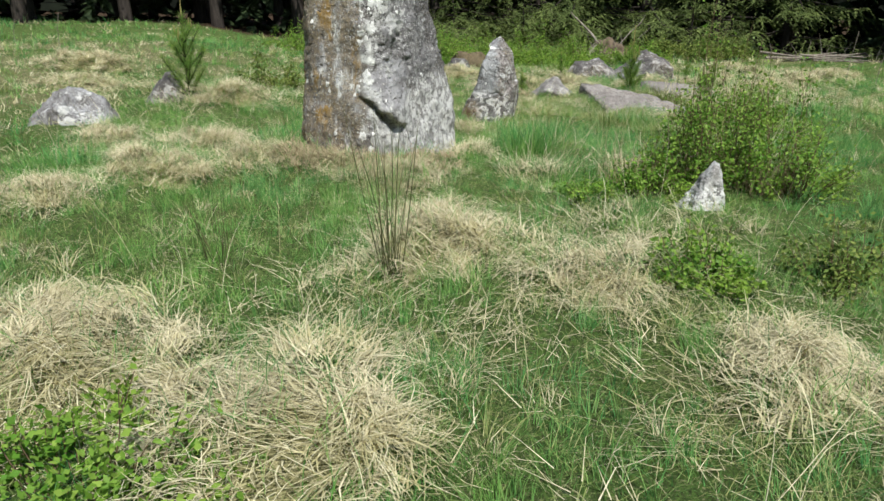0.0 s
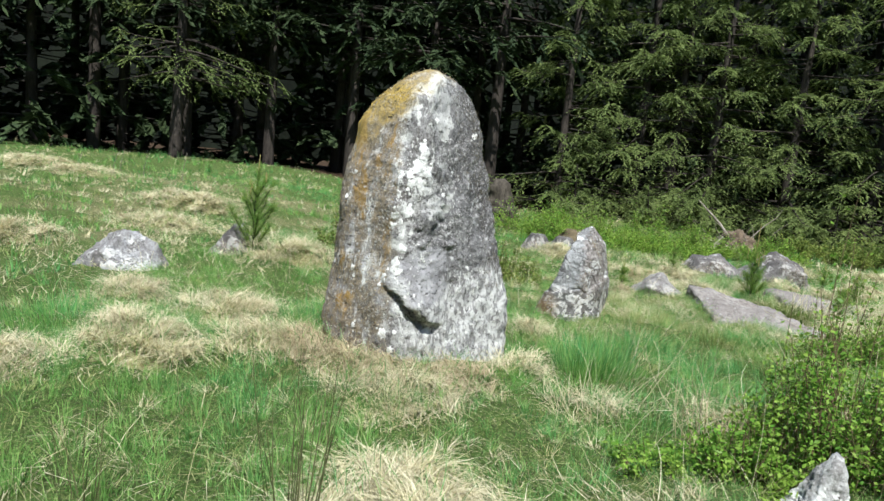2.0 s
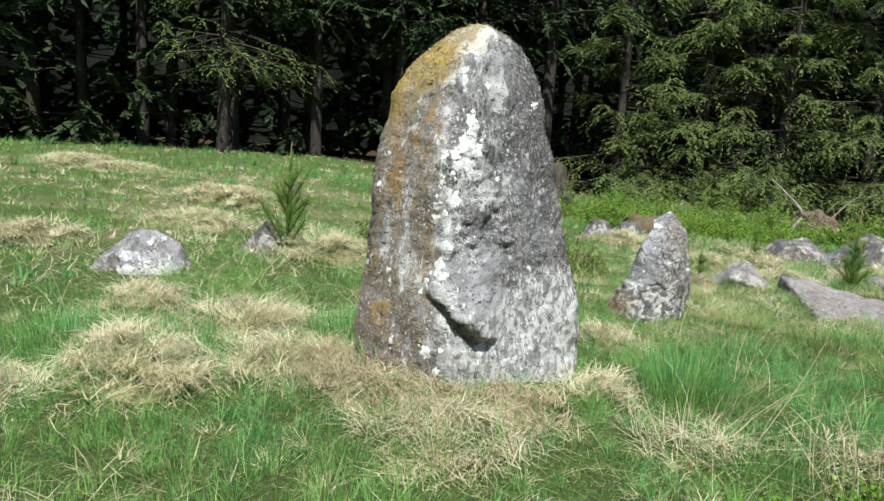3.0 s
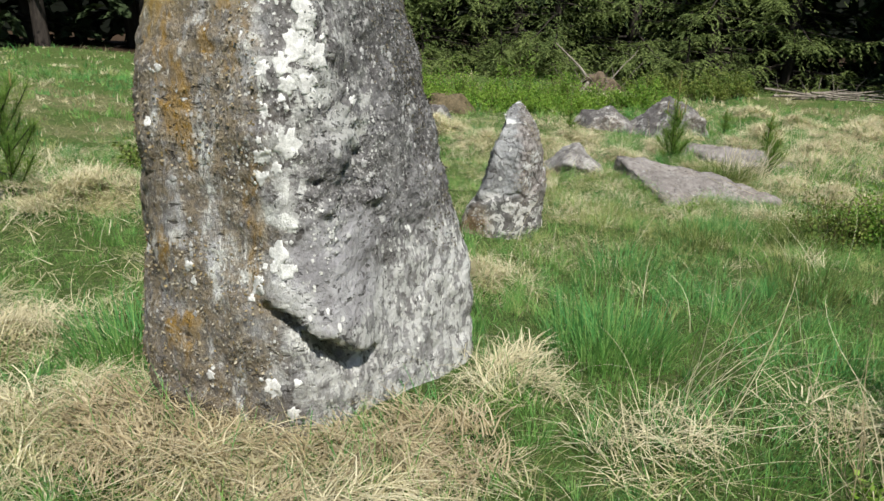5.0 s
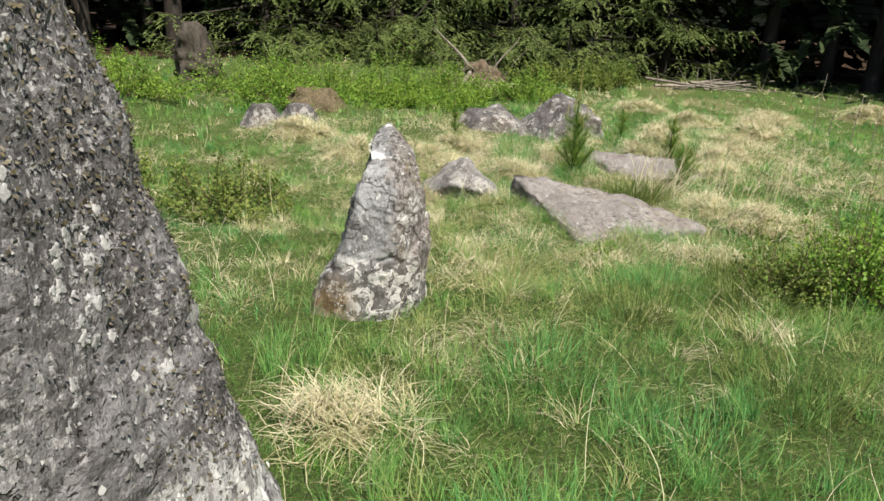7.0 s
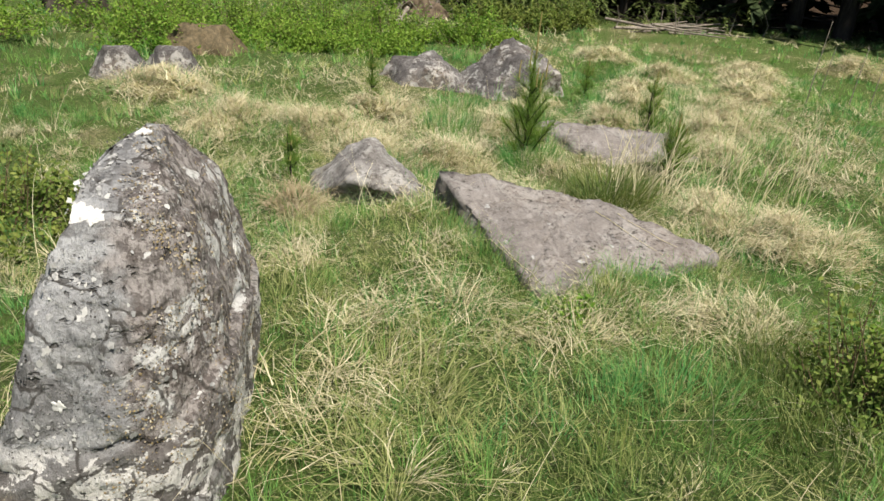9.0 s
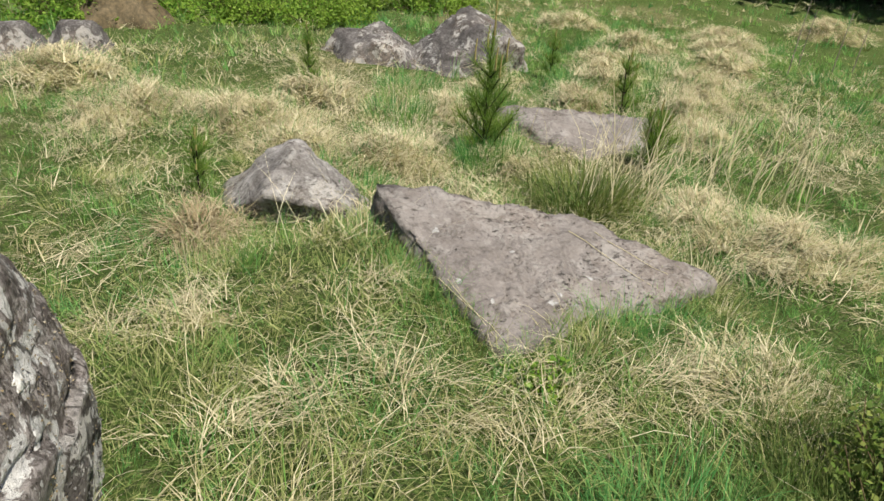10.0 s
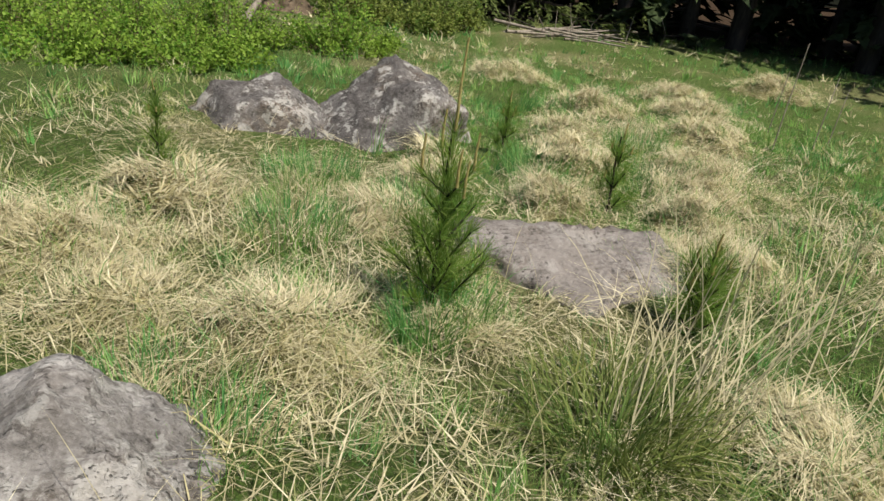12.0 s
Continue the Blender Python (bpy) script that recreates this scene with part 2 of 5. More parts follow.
    h = k.math("ADD", h, k.math("MULTIPLY", pale, 0.03))
    h = k.math("SUBTRACT", h, k.math("MULTIPLY", fissure, 0.35))
    k.bump(h, 1.0, 0.035)
    return k.m


def foliage_material(name, a, b, pale, through=0.3, patch=0.8, roughness=0.55, glint=0.75):
    k = Mat(name, roughness, 0.12)
    r = k.island()
    c = k.mix(k.ramp(k.noise(patch, 3, 0.5), 0.38, 0.62), a, b)
    c = k.mix(k.ramp(k.noise(patch * 5.5 + 2, 3, 0.6), 0.40, 0.62, 0, 0.55), c, tuple(0.55 * q for q in a))
    c = k.mix(k.math("MULTIPLY", k.math("POWER", r, 2.0), glint), c, pale)
    k.leafy(c, through)
    return k.m


MOSSY_STONE = rock_material("lichen_stone_ochre", (0.13, 0.12, 0.115), (0.37, 0.37, 0.37), 0.9, moss=0.95, streak=(1.5, 1.5, 0.55), lichen_scale=11, crust=0.5)
PALE_STONE = rock_material("lichen_stone_pale", (0.12, 0.11, 0.105), (0.32, 0.32, 0.325), 0.6, streak=(1.6, 1.6, 0.5), lichen_scale=10)
SPLIT_STONE = rock_material("lichen_stone_split", (0.13, 0.12, 0.115), (0.32, 0.325, 0.33), 0.5, streak=(1.6, 1.6, 0.5), lichen_scale=10, split=True)
WHITE_STONE = rock_material("whitish_stone", (0.20, 0.19, 0.18), (0.55, 0.55, 0.53), 0.8, lichen_scale=14, crust=0.3)
GREY_STONE = rock_material("grey_boulder", (0.07, 0.064, 0.062), (0.185, 0.176, 0.17), 0.4, brown=0.5, lichen_scale=10, crust=0.5)
WEDGE_STONE = rock_material("pale_grey_wedge_stone", (0.14, 0.13, 0.122), (0.31, 0.298, 0.287), 0.3, brown=0.3, streak=(1, 2, 1), lichen_scale=9, crust=0.3)
SLAB_STONE = rock_material("smooth_slab_stone", (0.185, 0.166, 0.153), (0.262, 0.241, 0.226), 0.13, brown=0.25, lichen_scale=9, crust=0.12)

GREEN = foliage_material("fresh_grass", (0.092, 0.325, 0.098), (0.178, 0.38, 0.078), (0.40, 0.58, 0.18), 0.42, 0.9)
STRAW = foliage_material("dead_grass", (0.55, 0.495, 0.315), (0.44, 0.40, 0.20), (0.88, 0.82, 0.60), 0.26, 1.6, 0.7)
BROWN_STRAW = foliage_material("matted_dead_grass", (0.35, 0.285, 0.16), (0.45, 0.375, 0.23), (0.68, 0.60, 0.42), 0.25, 2.5, 0.6)
OLIVE = foliage_material("olive_grass", (0.09, 0.165, 0.04), (0.16, 0.21, 0.05), (0.36, 0.38, 0.14), 0.35, 2.5)
WHITE_LICHEN = foliage_material("white_lichen", (0.44, 0.44, 0.42), (0.60, 0.60, 0.57), (0.80, 0.80, 0.76), 0.02, 20.0, 0.95)
GREY_LICHEN = foliage_material("grey_lichen", (0.28, 0.285, 0.28), (0.38, 0.38, 0.37), (0.56, 0.56, 0.53), 0.02, 20.0, 0.95)
SERE = foliage_material("yellowing_grass", (0.22, 0.30, 0.085), (0.33, 0.365, 0.13), (0.56, 0.56, 0.27), 0.35, 1.4, 0.65)
RUSH = foliage_material("rush_stem", (0.06, 0.085, 0.035), (0.09, 0.10, 0.04), (0.20, 0.17, 0.08), 0.1, 3.0)
BILBERRY = foliage_material("bilberry_leaf", (0.10, 0.24, 0.028), (0.19, 0.31, 0.04), (0.36, 0.50, 0.10), 0.42, 2.2, 0.4)
HEATH = foliage_material("dull_bilberry_leaf", (0.09, 0.17, 0.03), (0.17, 0.22, 0.045), (0.32, 0.36, 0.10), 0.36, 2.2, 0.5)
# Darker copy puts the forest's shade into the colour, lighter copy the sunlight.
SPRUCE_SHADED = foliage_material("shaded_spruce_needles", (0.026, 0.044, 0.02), (0.04, 0.06, 0.024), (0.06, 0.085, 0.034), 0.12, 0.6, 0.7, 0.5)
SPRUCE_LIT = foliage_material("lit_spruce_needles", (0.125, 0.178, 0.06), (0.18, 0.235, 0.075), (0.32, 0.37, 0.13), 0.42, 0.6, 0.65, 0.45)
FLAKE_GREY = foliage_material("grey_lichen_flake", (0.06, 0.056, 0.054), (0.13, 0.125, 0.12), (0.50, 0.50, 0.48), 0.05, 9.0, 0.9, 0.6)
FLAKE_BROWN = foliage_material("brown_moss_flake", (0.16, 0.125, 0.08), (0.31, 0.23, 0.10), (0.56, 0.52, 0.42), 0.1, 7.0, 0.9)
FLAKE_OLIVE = foliage_material("dark_moss_flake", (0.07, 0.06, 0.035), (0.13, 0.11, 0.065), (0.34, 0.31, 0.25), 0.05, 7.0, 0.9, 0.6)
PINE = foliage_material("pine_needles", (0.12, 0.25, 0.045), (0.18, 0.31, 0.05), (0.36, 0.48, 0.12), 0.45, 3.0)


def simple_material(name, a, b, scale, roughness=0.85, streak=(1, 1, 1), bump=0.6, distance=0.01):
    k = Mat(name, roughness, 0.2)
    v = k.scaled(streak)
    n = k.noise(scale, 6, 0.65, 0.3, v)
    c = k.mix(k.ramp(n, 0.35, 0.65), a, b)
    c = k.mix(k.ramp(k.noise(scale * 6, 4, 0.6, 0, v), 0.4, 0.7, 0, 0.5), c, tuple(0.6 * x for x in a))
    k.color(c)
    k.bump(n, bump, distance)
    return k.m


BARK = simple_material("spruce_bark", (0.028, 0.023, 0.02), (0.06, 0.05, 0.042), 9, streak=(1, 1, 0.25), distance=0.03)
TWIG = simple_material("bilberry_stem", (0.10, 0.075, 0.04), (0.17, 0.12, 0.07), 30)
DEADWOOD = simple_material("bleached_dead_wood", (0.16, 0.135, 0.11), (0.32, 0.285, 0.24), 12, streak=(1, 1, 0.3))
CANDLE = simple_material("pine_candle", (0.28, 0.24, 0.09), (0.38, 0.33, 0.13), 60)
PEAT = simple_material("brown_root_earth", (0.08, 0.06, 0.042), (0.17, 0.13, 0.09), 8)
LICHEN_CRUST = simple_material("white_lichen_crust", (0.50, 0.50, 0.48), (0.80, 0.80, 0.77), 34, 0.95, distance=0.006)
GREY_CRUST = simple_material("grey_lichen_crust", (0.30, 0.30, 0.29), (0.46, 0.46, 0.45), 34, 0.95, distance=0.006)
RED_MOSS = simple_material("reddish_moss", (0.09, 0.075, 0.045), (0.17, 0.13, 0.075), 25)
STUMP = simple_material("rotten_stump_wood", (0.04, 0.034, 0.026), (0.095, 0.082, 0.065), 9, streak=(1, 1, 0.4))


def ground_material():
    k = Mat("turf", 0.95, 0.1)
    g = k.mix(k.noise(9, 5, 0.7), (0.05, 0.115, 0.025), (0.12, 0.18, 0.04))
    s = k.mix(k.noise(35, 5, 0.7), (0.20, 0.17, 0.085), (0.42, 0.36, 0.21))
    cover = k.t.nodes.new("ShaderNodeAttribute")
    cover.attribute_name = "dry_cover"
    c = k.mix(k.ramp(k.math("ADD", cover.outputs["Fac"], k.math("MULTIPLY", k.noise(7, 5, 0.7), 0.6)), 0.95, 1.65), g, s)
    strands = k.noise(55, 5, 0.75, 1.2, k.scaled((1.0, 0.45, 1.0)))
    c = k.mix(k.ramp(strands, 0.44, 0.58, 0, 0.75), c, (0.045, 0.055, 0.022))
    c = k.mix(k.ramp(k.noise(70, 4, 0.7, 1.0, k.scaled((0.5, 1.0, 1.0))), 0.55, 0.66, 0, 0.6), c, (0.40, 0.38, 0.20))
    # needle litter under the trees
    y = k.math("ADD", k.axis(1), k.math("MULTIPLY", k.math("ABSOLUTE", k.axis(0)), 0.16))
    litter = k.ramp(k.math("ADD", y, k.math("MULTIPLY", k.noise(0.5, 4), 2.5)), 28.0, 29.5)
    c = k.mix(litter, c, k.mix(k.noise(20, 4), (0.035, 0.024, 0.015), (0.07, 0.045, 0.028)))
    k.color(c)
    k.bump(k.noise(45, 6, 0.7), 1.0, 0.04)
    return k.m


TURF = ground_material()
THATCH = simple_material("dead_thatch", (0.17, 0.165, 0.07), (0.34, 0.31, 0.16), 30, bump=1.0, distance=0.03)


# ---- mesh tools ----
rng = np.random.default_rng(7)


def value_noise(x, y, seed):
    """Smooth lattice noise in 0..1."""
    xi, yi = np.floor(x).astype(np.int64), np.floor(y).astype(np.int64)
    fx, fy = x - xi, y - yi
    fx, fy = fx * fx * (3 - 2 * fx), fy * fy * (3 - 2 * fy)

    def lattice(a, b):
        h = (a * 374761393 + b * 668265263 + seed * 1442695041) & 0x7FFFFFFF
        h = ((h ^ (h >> 13)) * 1274126177) & 0x7FFFFFFF
        return ((h ^ (h >> 16)) & 0xFFFF) / 65535.0

    return (lattice(xi, yi) * (1 - fx) + lattice(xi + 1, yi) * fx) * (1 - fy) + (lattice(xi, yi + 1) * (1 - fx) + lattice(xi + 1, yi + 1) * fx) * fy


def smooth(a, lo, hi):
    t = np.clip((a - lo) / (hi - lo), 0, 1)
    return t * t * (3 - 2 * t)


LEVELS = np.array([
    (0, 0, .08), (0, -6, .05), (.4, 2.3, .10), (-1.2, 2, .12), (.6, 3.3, .16), (1.8, 4.2, .12), (-.5, 5.5, .20), (-2.3, 6, .16), (-3.5, 7, .22),
    (-3.2, 8.3, .30), (.3, 7.4, .08), (.7, 8, .14), (2.2, 9.1, -.02), (3.5, 9.5, -.08), (1.5, 10.6, -.05), (3.4, 11.4, -.05), (3.4, 13.8, -.10),
    (2.4, 13.8, .06), (5, 14.3, -.08), (4.4, 21, -.22), (11.4, 23, -.42), (-9.4, 14.4, .58), (-16, 24, .72), (0, 27, -.05), (16, 17, -.5),
    (14, 5, -.3), (-10, 3, .35), (1.85, 9.85, .14), (1.9, 9.5, .10)])


def ground_z(x, y):
    x, y = np.asarray(x, float), np.asarray(y, float)
    d2 = (x[..., None] - LEVELS[:, 0]) ** 2 + (y[..., None] - LEVELS[:, 1]) ** 2
    s = 0.6 + 0.0225 * ((LEVELS[:, 0] - 1) ** 2 + (LEVELS[:, 1] - 7) ** 2)
    w = 1 / (d2 / s + 0.35) ** 2
    z = (w * LEVELS[:, 2]).sum(-1) / w.sum(-1)
    return z + 0.07 * (value_noise(x * 1.5, y * 1.5, 3) - 0.5) + 0.065 * (value_noise(x * 4.3, y * 4.3, 4) - 0.5)


def gz(x, y):
    return float(ground_z(np.array([x]), np.array([y]))[0])


def mesh_from(name, verts, faces, material, sizes=None):
    """A mesh from arrays: faces is (n, k), or a flat index list with sizes."""
    me = bpy.data.meshes.new(name)
    verts = np.ascontiguousarray(verts, dtype=np.float32)
    me.vertices.add(len(verts))
    me.vertices.foreach_set("co", verts.ravel())
    if sizes is None:
        sizes = np.full(len(faces), faces.shape[1], dtype=np.int32)
    flat = np.ascontiguousarray(faces, dtype=np.int32).ravel()
    me.loops.add(len(flat))
    me.loops.foreach_set("vertex_index", flat)
    me.polygons.add(len(sizes))
    start = np.concatenate(([0], np.cumsum(sizes)[:-1])).astype(np.int32)
    me.polygons.foreach_set("loop_start", start)
    me.update(calc_edges=True)
    me.materials.append(material)
    return me


def smooth_shade(me):
    me.polygons.foreach_set("use_smooth", np.ones(len(me.polygons), dtype=bool))
    return me


def part(name, me, parent=None, label="", at=None):
    ob = new(name, me)
    if parent is not None:
        ob.parent = parent
    if at is not None:
        ob.matrix_basis = at
    if label:
        ob["label"] = label
    return ob


def empty_thing(name, at, label, category, group=""):
    ob = new(name)
    ob.matrix_basis = at
    return tagged(ob, label, category, group)


def ribbons(points, widths, sides):
    """Ribbons that taper to a point. points (n, k, 3); widths (n,); sides (n, 3). Gives vertices and triangles."""
    n, k, _ = points.shape
    taper = np.linspace(1.0, 0.45, k - 1)
    off = sides[:, None, :] * (widths[:, None] * 0.5 * taper[None, :])[:, :, None]
    left, right = points[:, :-1] - off, points[:, :-1] + off
    verts = np.concatenate([np.stack([left, right], 2).reshape(n, -1, 3), points[:, -1:]], 1)
    m = 2 * (k - 1) + 1
    tri = []
    for j in range(k - 2):
        a = 2 * j
        tri += [(a, a + 1, a + 3), (a, a + 3, a + 2)]
    a = 2 * (k - 2)
    tri.append((a, a + 1, a + 2))
    faces = (np.array(tri)[None] + (np.arange(n) * m)[:, None, None]).reshape(-1, 3)
    return verts.reshape(-1, 3), faces


def grass_blades(x, y, z, length, width, lean, bearing, droop, k=3, bend=0.5):
    """Blades that rise from (x, y, z), lean towards bearing and droop at the tip."""
    s = np.linspace(0, 1, k)[None, :]
    out = np.sin(lean)[:, None] * s + droop[:, None] * 0.6 * s ** 2
    rise = np.cos(lean)[:, None] * s - droop[:, None] * 0.75 * s ** 2.2
    L = length[:, None]
    turn = bearing[:, None] + rng.normal(0, bend, len(x))[:, None] * s
    p = np.stack([x[:, None] + np.cos(turn) * out * L, y[:, None] + np.sin(turn) * out * L, z[:, None] + rise * L], 2)
    turn = bearing + np.pi / 2 + rng.normal(0, 0.7, len(x))
    side = np.stack([np.cos(turn), np.sin(turn), np.zeros(len(x))], 1)
    return ribbons(p, width, side)


def joined(chunks):
    vs, fs, base = [], [], 0
    for v, f in chunks:
        vs.append(v)
        fs.append(f + base)
        base += len(v)
    return np.concatenate(vs), np.concatenate(fs)


def cards(centre, along, length, width, face=None):
    """Small leaf cards (diamonds): two triangles each."""
    n = len(centre)
    along = along / np.maximum(np.linalg.norm(along, axis=1, keepdims=True), 1e-6)
    r = rng.normal(size=(n, 3)) if face is None else face
    side = np.cross(along, r)
    side /= np.maximum(np.linalg.norm(side, axis=1, keepdims=True), 1e-6)
    a, b = along * length[:, None] * 0.5, side * width[:, None] * 0.5
    v = np.stack([centre - a, centre + b - a * 0.1, centre + a, centre - b - a * 0.1], 1).reshape(-1, 3)
    f = (np.array([(0, 1, 2), (0, 2, 3)])[None] + (np.arange(n) * 4)[:, None, None]).reshape(-1, 3)
    return v, f


def tubes(paths, r0, r1, sides=5):
    """Tapered round stems along paths (n, k, 3)."""
    n, k, _ = paths.shape
    d = np.gradient(paths, axis=1)
    d /= np.maximum(np.linalg.norm(d, axis=2, keepdims=True), 1e-9)
    ref = np.where(np.abs(d[..., 2:3]) > 0.8, np.array([1.0, 0, 0]), np.array([0, 0, 1.0]))
    u = np.cross(d, ref)
    u /= np.linalg.norm(u, axis=2, keepdims=True)
    w = np.cross(d, u)
    ang = np.arange(sides) * 2 * np.pi / sides
    r = (np.asarray(r0)[:, None] * (1 - np.linspace(0, 1, k))[None] + np.asarray(r1)[:, None] * np.linspace(0, 1, k)[None])[:, :, None, None]
    ring = paths[:, :, None] + r * (np.cos(ang)[None, None, :, None] * u[:, :, None] + np.sin(ang)[None, None, :, None] * w[:, :, None])
    v = ring.reshape(-1, 3)
    f = []
    for j in range(k - 1):
        for i in range(sides):
            q = (i + 1) % sides
            f.append((j * sides + i, j * sides + q, (j + 1) * sides + q, (j + 1) * sides + i))
    f = (np.array(f)[None] + (np.arange(n) * k * sides)[:, None, None]).reshape(-1, 4)
    return v, f


def roughen(verts, normals, amount, scale, seed, ridged=False):
    out = []
    for p, nrm in zip(verts, normals):
        q = Vector(p) * scale + Vector((seed * 3.7, seed * 1.3, seed * 7.1))
        h = noise.fractal(q, 0.9, 2.1, 5)
        if ridged:
            h = 0.5 - abs(h) * 1.6
        out.append(p + nrm * (h * amount))
    return np.array(out)


def crack(verts, normals, depth, scale, seed, thin=0.035):
    """Thin broken clefts that run across a stone's faces."""
    out = []
    for p, nrm in zip(verts, normals):
        q = Vector((p[0] * scale * 0.7, p[1] * scale * 0.7, p[2] * scale * 1.5)) + Vector((seed * 2.1, seed * 5.3, seed))
        h = abs(noise.noise(q) + 0.35 * noise.noise(q * 3.1))
        gate = noise.noise(q * 0.6 + Vector((9, 4, 2)))
        g = max(0.0, 1 - h / thin) * min(1.0, max(0.0, gate * 4 + 0.4))
        out.append(p - nrm * (g * depth))
    return np.array(out)


def vertex_normals(v, f):
    n = np.zeros_like(v)
    a = np.cross(v[f[:, 1]] - v[f[:, 0]], v[f[:, 2]] - v[f[:, 0]])
    for j in range(f.shape[1]):
        np.add.at(n, f[:, j], a)
    return n / np.maximum(np.linalg.norm(n, axis=1, keepdims=True), 1e-9)


def loft_stone(name, outline, rows, material, at, seed, coarse=0.035, fine=0.012, around=120, up=110, carve=None):
    """A standing stone: rows give, by height, its reach to -x, +x, -y, +y and the shift of its middle; outline is its plan in a unit square."""
    p = np.array(outline, float)
    for _ in range(2):
        q = np.roll(p, -1, 0)
        p = np.stack([0.85 * p + 0.15 * q, 0.15 * p + 0.85 * q], 1).reshape(-1, 2)
    seg = np.linalg.norm(np.roll(p, -1, 0) - p, axis=1)
    t = np.concatenate(([0], np.cumsum(seg)))
    s = np.linspace(0, t[-1], around, endpoint=False)
    closed = np.vstack([p, p[:1]])
    ux, uy = np.interp(s, t, closed[:, 0]), np.interp(s, t, closed[:, 1])
    rows = np.array(rows, float)
    zz = np.linspace(rows[0, 0], rows[-1, 0], up)
    left, right, front, back = (np.interp(zz, rows[:, 0], rows[:, j]) for j in (1, 2, 3, 4))
    x = np.where(ux[None] < 0, ux[None] * left[:, None], ux[None] * right[:, None])
    y = np.where(uy[None] < 0, uy[None] * front[:, None], uy[None] * back[:, None])
    dx, dy = np.interp(zz, rows[:, 0], rows[:, 5]), np.interp(zz, rows[:, 0], rows[:, 6])
    v = np.stack([x + dx[:, None], y + dy[:, None], np.repeat(zz[:, None], around, 1)], 2).reshape(-1, 3)
    f = []
    for j in range(up - 1):
        for i in range(around):
            q = (i + 1) % around
            f.append((j * around + i, j * around + q, (j + 1) * around + q, (j + 1) * around + i))
    top = v[-around:].mean(0) + np.array([0, 0, 0.012])
    f += [((up - 1) * around + i, (up - 1) * around + (i + 1) % around, len(v), len(v)) for i in range(around)]
    v, f = np.vstack([v, top]), np.array(f)
    nrm = vertex_normals(v, f[:, :3])
    v = roughen(v, nrm, coarse, 2.6, seed)
    v = roughen(v, nrm, fine * 0.9, 6.0, seed + 1)
    v = roughen(v, nrm, fine * 0.5, 26.0, seed + 2)
    v = crack(v, nrm, fine * 1.2, 3.0, seed, 0.02)
    if carve:
        v = carve(v, nrm)
    quads = f[f[:, 2] != f[:, 3]]
    tris = f[f[:, 2] == f[:, 3]][:, :3]
    me = mesh_from(name, v, np.concatenate([quads.ravel(), tris.ravel()]), material, np.array([4] * len(quads) + [3] * len(tris), dtype=np.int32))
    return part(name, smooth_shade(me), at=at)


def cut_stone(name, planes, material, at, seed, coarse=0.03, fine=0.01, detail=5, soft=24):
    """A boulder bounded by planes (nx, ny, nz, distance), its edges worn round, its faces rough."""
    bm = bmesh.new()
    bmesh.ops.create_icosphere(bm, subdivisions=detail, radius=1)
    d = np.array([q.co[:] for q in bm.verts])
    f = np.array([[q.index for q in face.verts] for face in bm.faces])
    bm.free()
    pl = np.array(planes, float)
    nn = pl[:, :3] / np.linalg.norm(pl[:, :3], axis=1, keepdims=True)
    inv = np.maximum(d @ nn.T, 0) / pl[:, 3][None]
    r = (inv ** soft).sum(1) ** (-1 / soft)
    v = d * r[:, None]
    nrm = vertex_normals(v, f)
    v = roughen(v, nrm, coarse, 3.2, seed)
    v = roughen(v, nrm, fine * 1.3, 7.0, seed + 1)
    v = roughen(v, nrm, fine * 0.8, 26.0, seed + 2, True)
    v = crack(v, nrm, fine * 1.8, 3.2, seed)
    return part(name, smooth_shade(mesh_from(name, v, f, material)), at=at)


# ---- ground ----
def straw_share(x, y):
    """How much of the turf is dead grass."""
    n = 0.42 * value_noise(x * 0.8 + 5, y * 0.8, 8) + 0.33 * value_noise(x * 2.1, y * 2.1, 9) + 0.25 * value_noise(x * 6.3, y * 6.3, 10)
    bias = 0.10 * smooth(y, 9.5, 12.5) * smooth(x, -2, 0.5) - 0.10 * smooth(x, -0.5, 0.5) * smooth(y, 4.8, 5.6) * smooth(y, 10, 8.5) + 0.2 * smooth(-x, 2, 3.5) * smooth(y, 6, 8)
    bias = bias - 0.07 * smooth(y, 7.5, 6) - 0.15 * smooth(y, 12, 16) * smooth(-x, 3, 6) + 0.04 * smooth(x, 4, 7)
    return smooth(n + bias, 0.38, 0.80)


def ground_sheet():
    xs = np.concatenate([[-3000, -900, -300, -120, -70, -45], np.arange(-32, -6, 0.8), np.arange(-6, 8, 0.12), np.arange(8, 32, 0.8), [45, 70, 120, 300, 900, 3000]])
    ys = np.concatenate([[-3000, -900, -300, -120, -60, -30, -15, -8, -4], np.arange(-2, 15, 0.12), np.arange(15, 48, 0.8), [60, 90, 160, 400, 1200, 3000]])
    gx, gy = np.meshgrid(xs, ys, indexing="ij")
    v = np.stack([gx, gy, ground_z(gx, gy)], 2).reshape(-1, 3)
    a, b = len(xs), len(ys)
    i, j = np.meshgrid(np.arange(a - 1), np.arange(b - 1), indexing="ij")
    q = (i * b + j).ravel()
    f = np.stack([q, q + b, q + b + 1, q + 1], 1)
    me = smooth_shade(mesh_from("ground", v, f, TURF))
    cover = me.attributes.new("dry_cover", "FLOAT", "POINT")
    cover.data.foreach_set("value", straw_share(v[:, 0], v[:, 1]).astype(np.float32))
    ob = part("ground", me)
    tagged(ob, "moorland turf of green and dead grass, needle litter under trees", "ground", kind="structure")


ground_sheet()

# ---- standing stones ----
M_AT = (-0.45, 5.75)


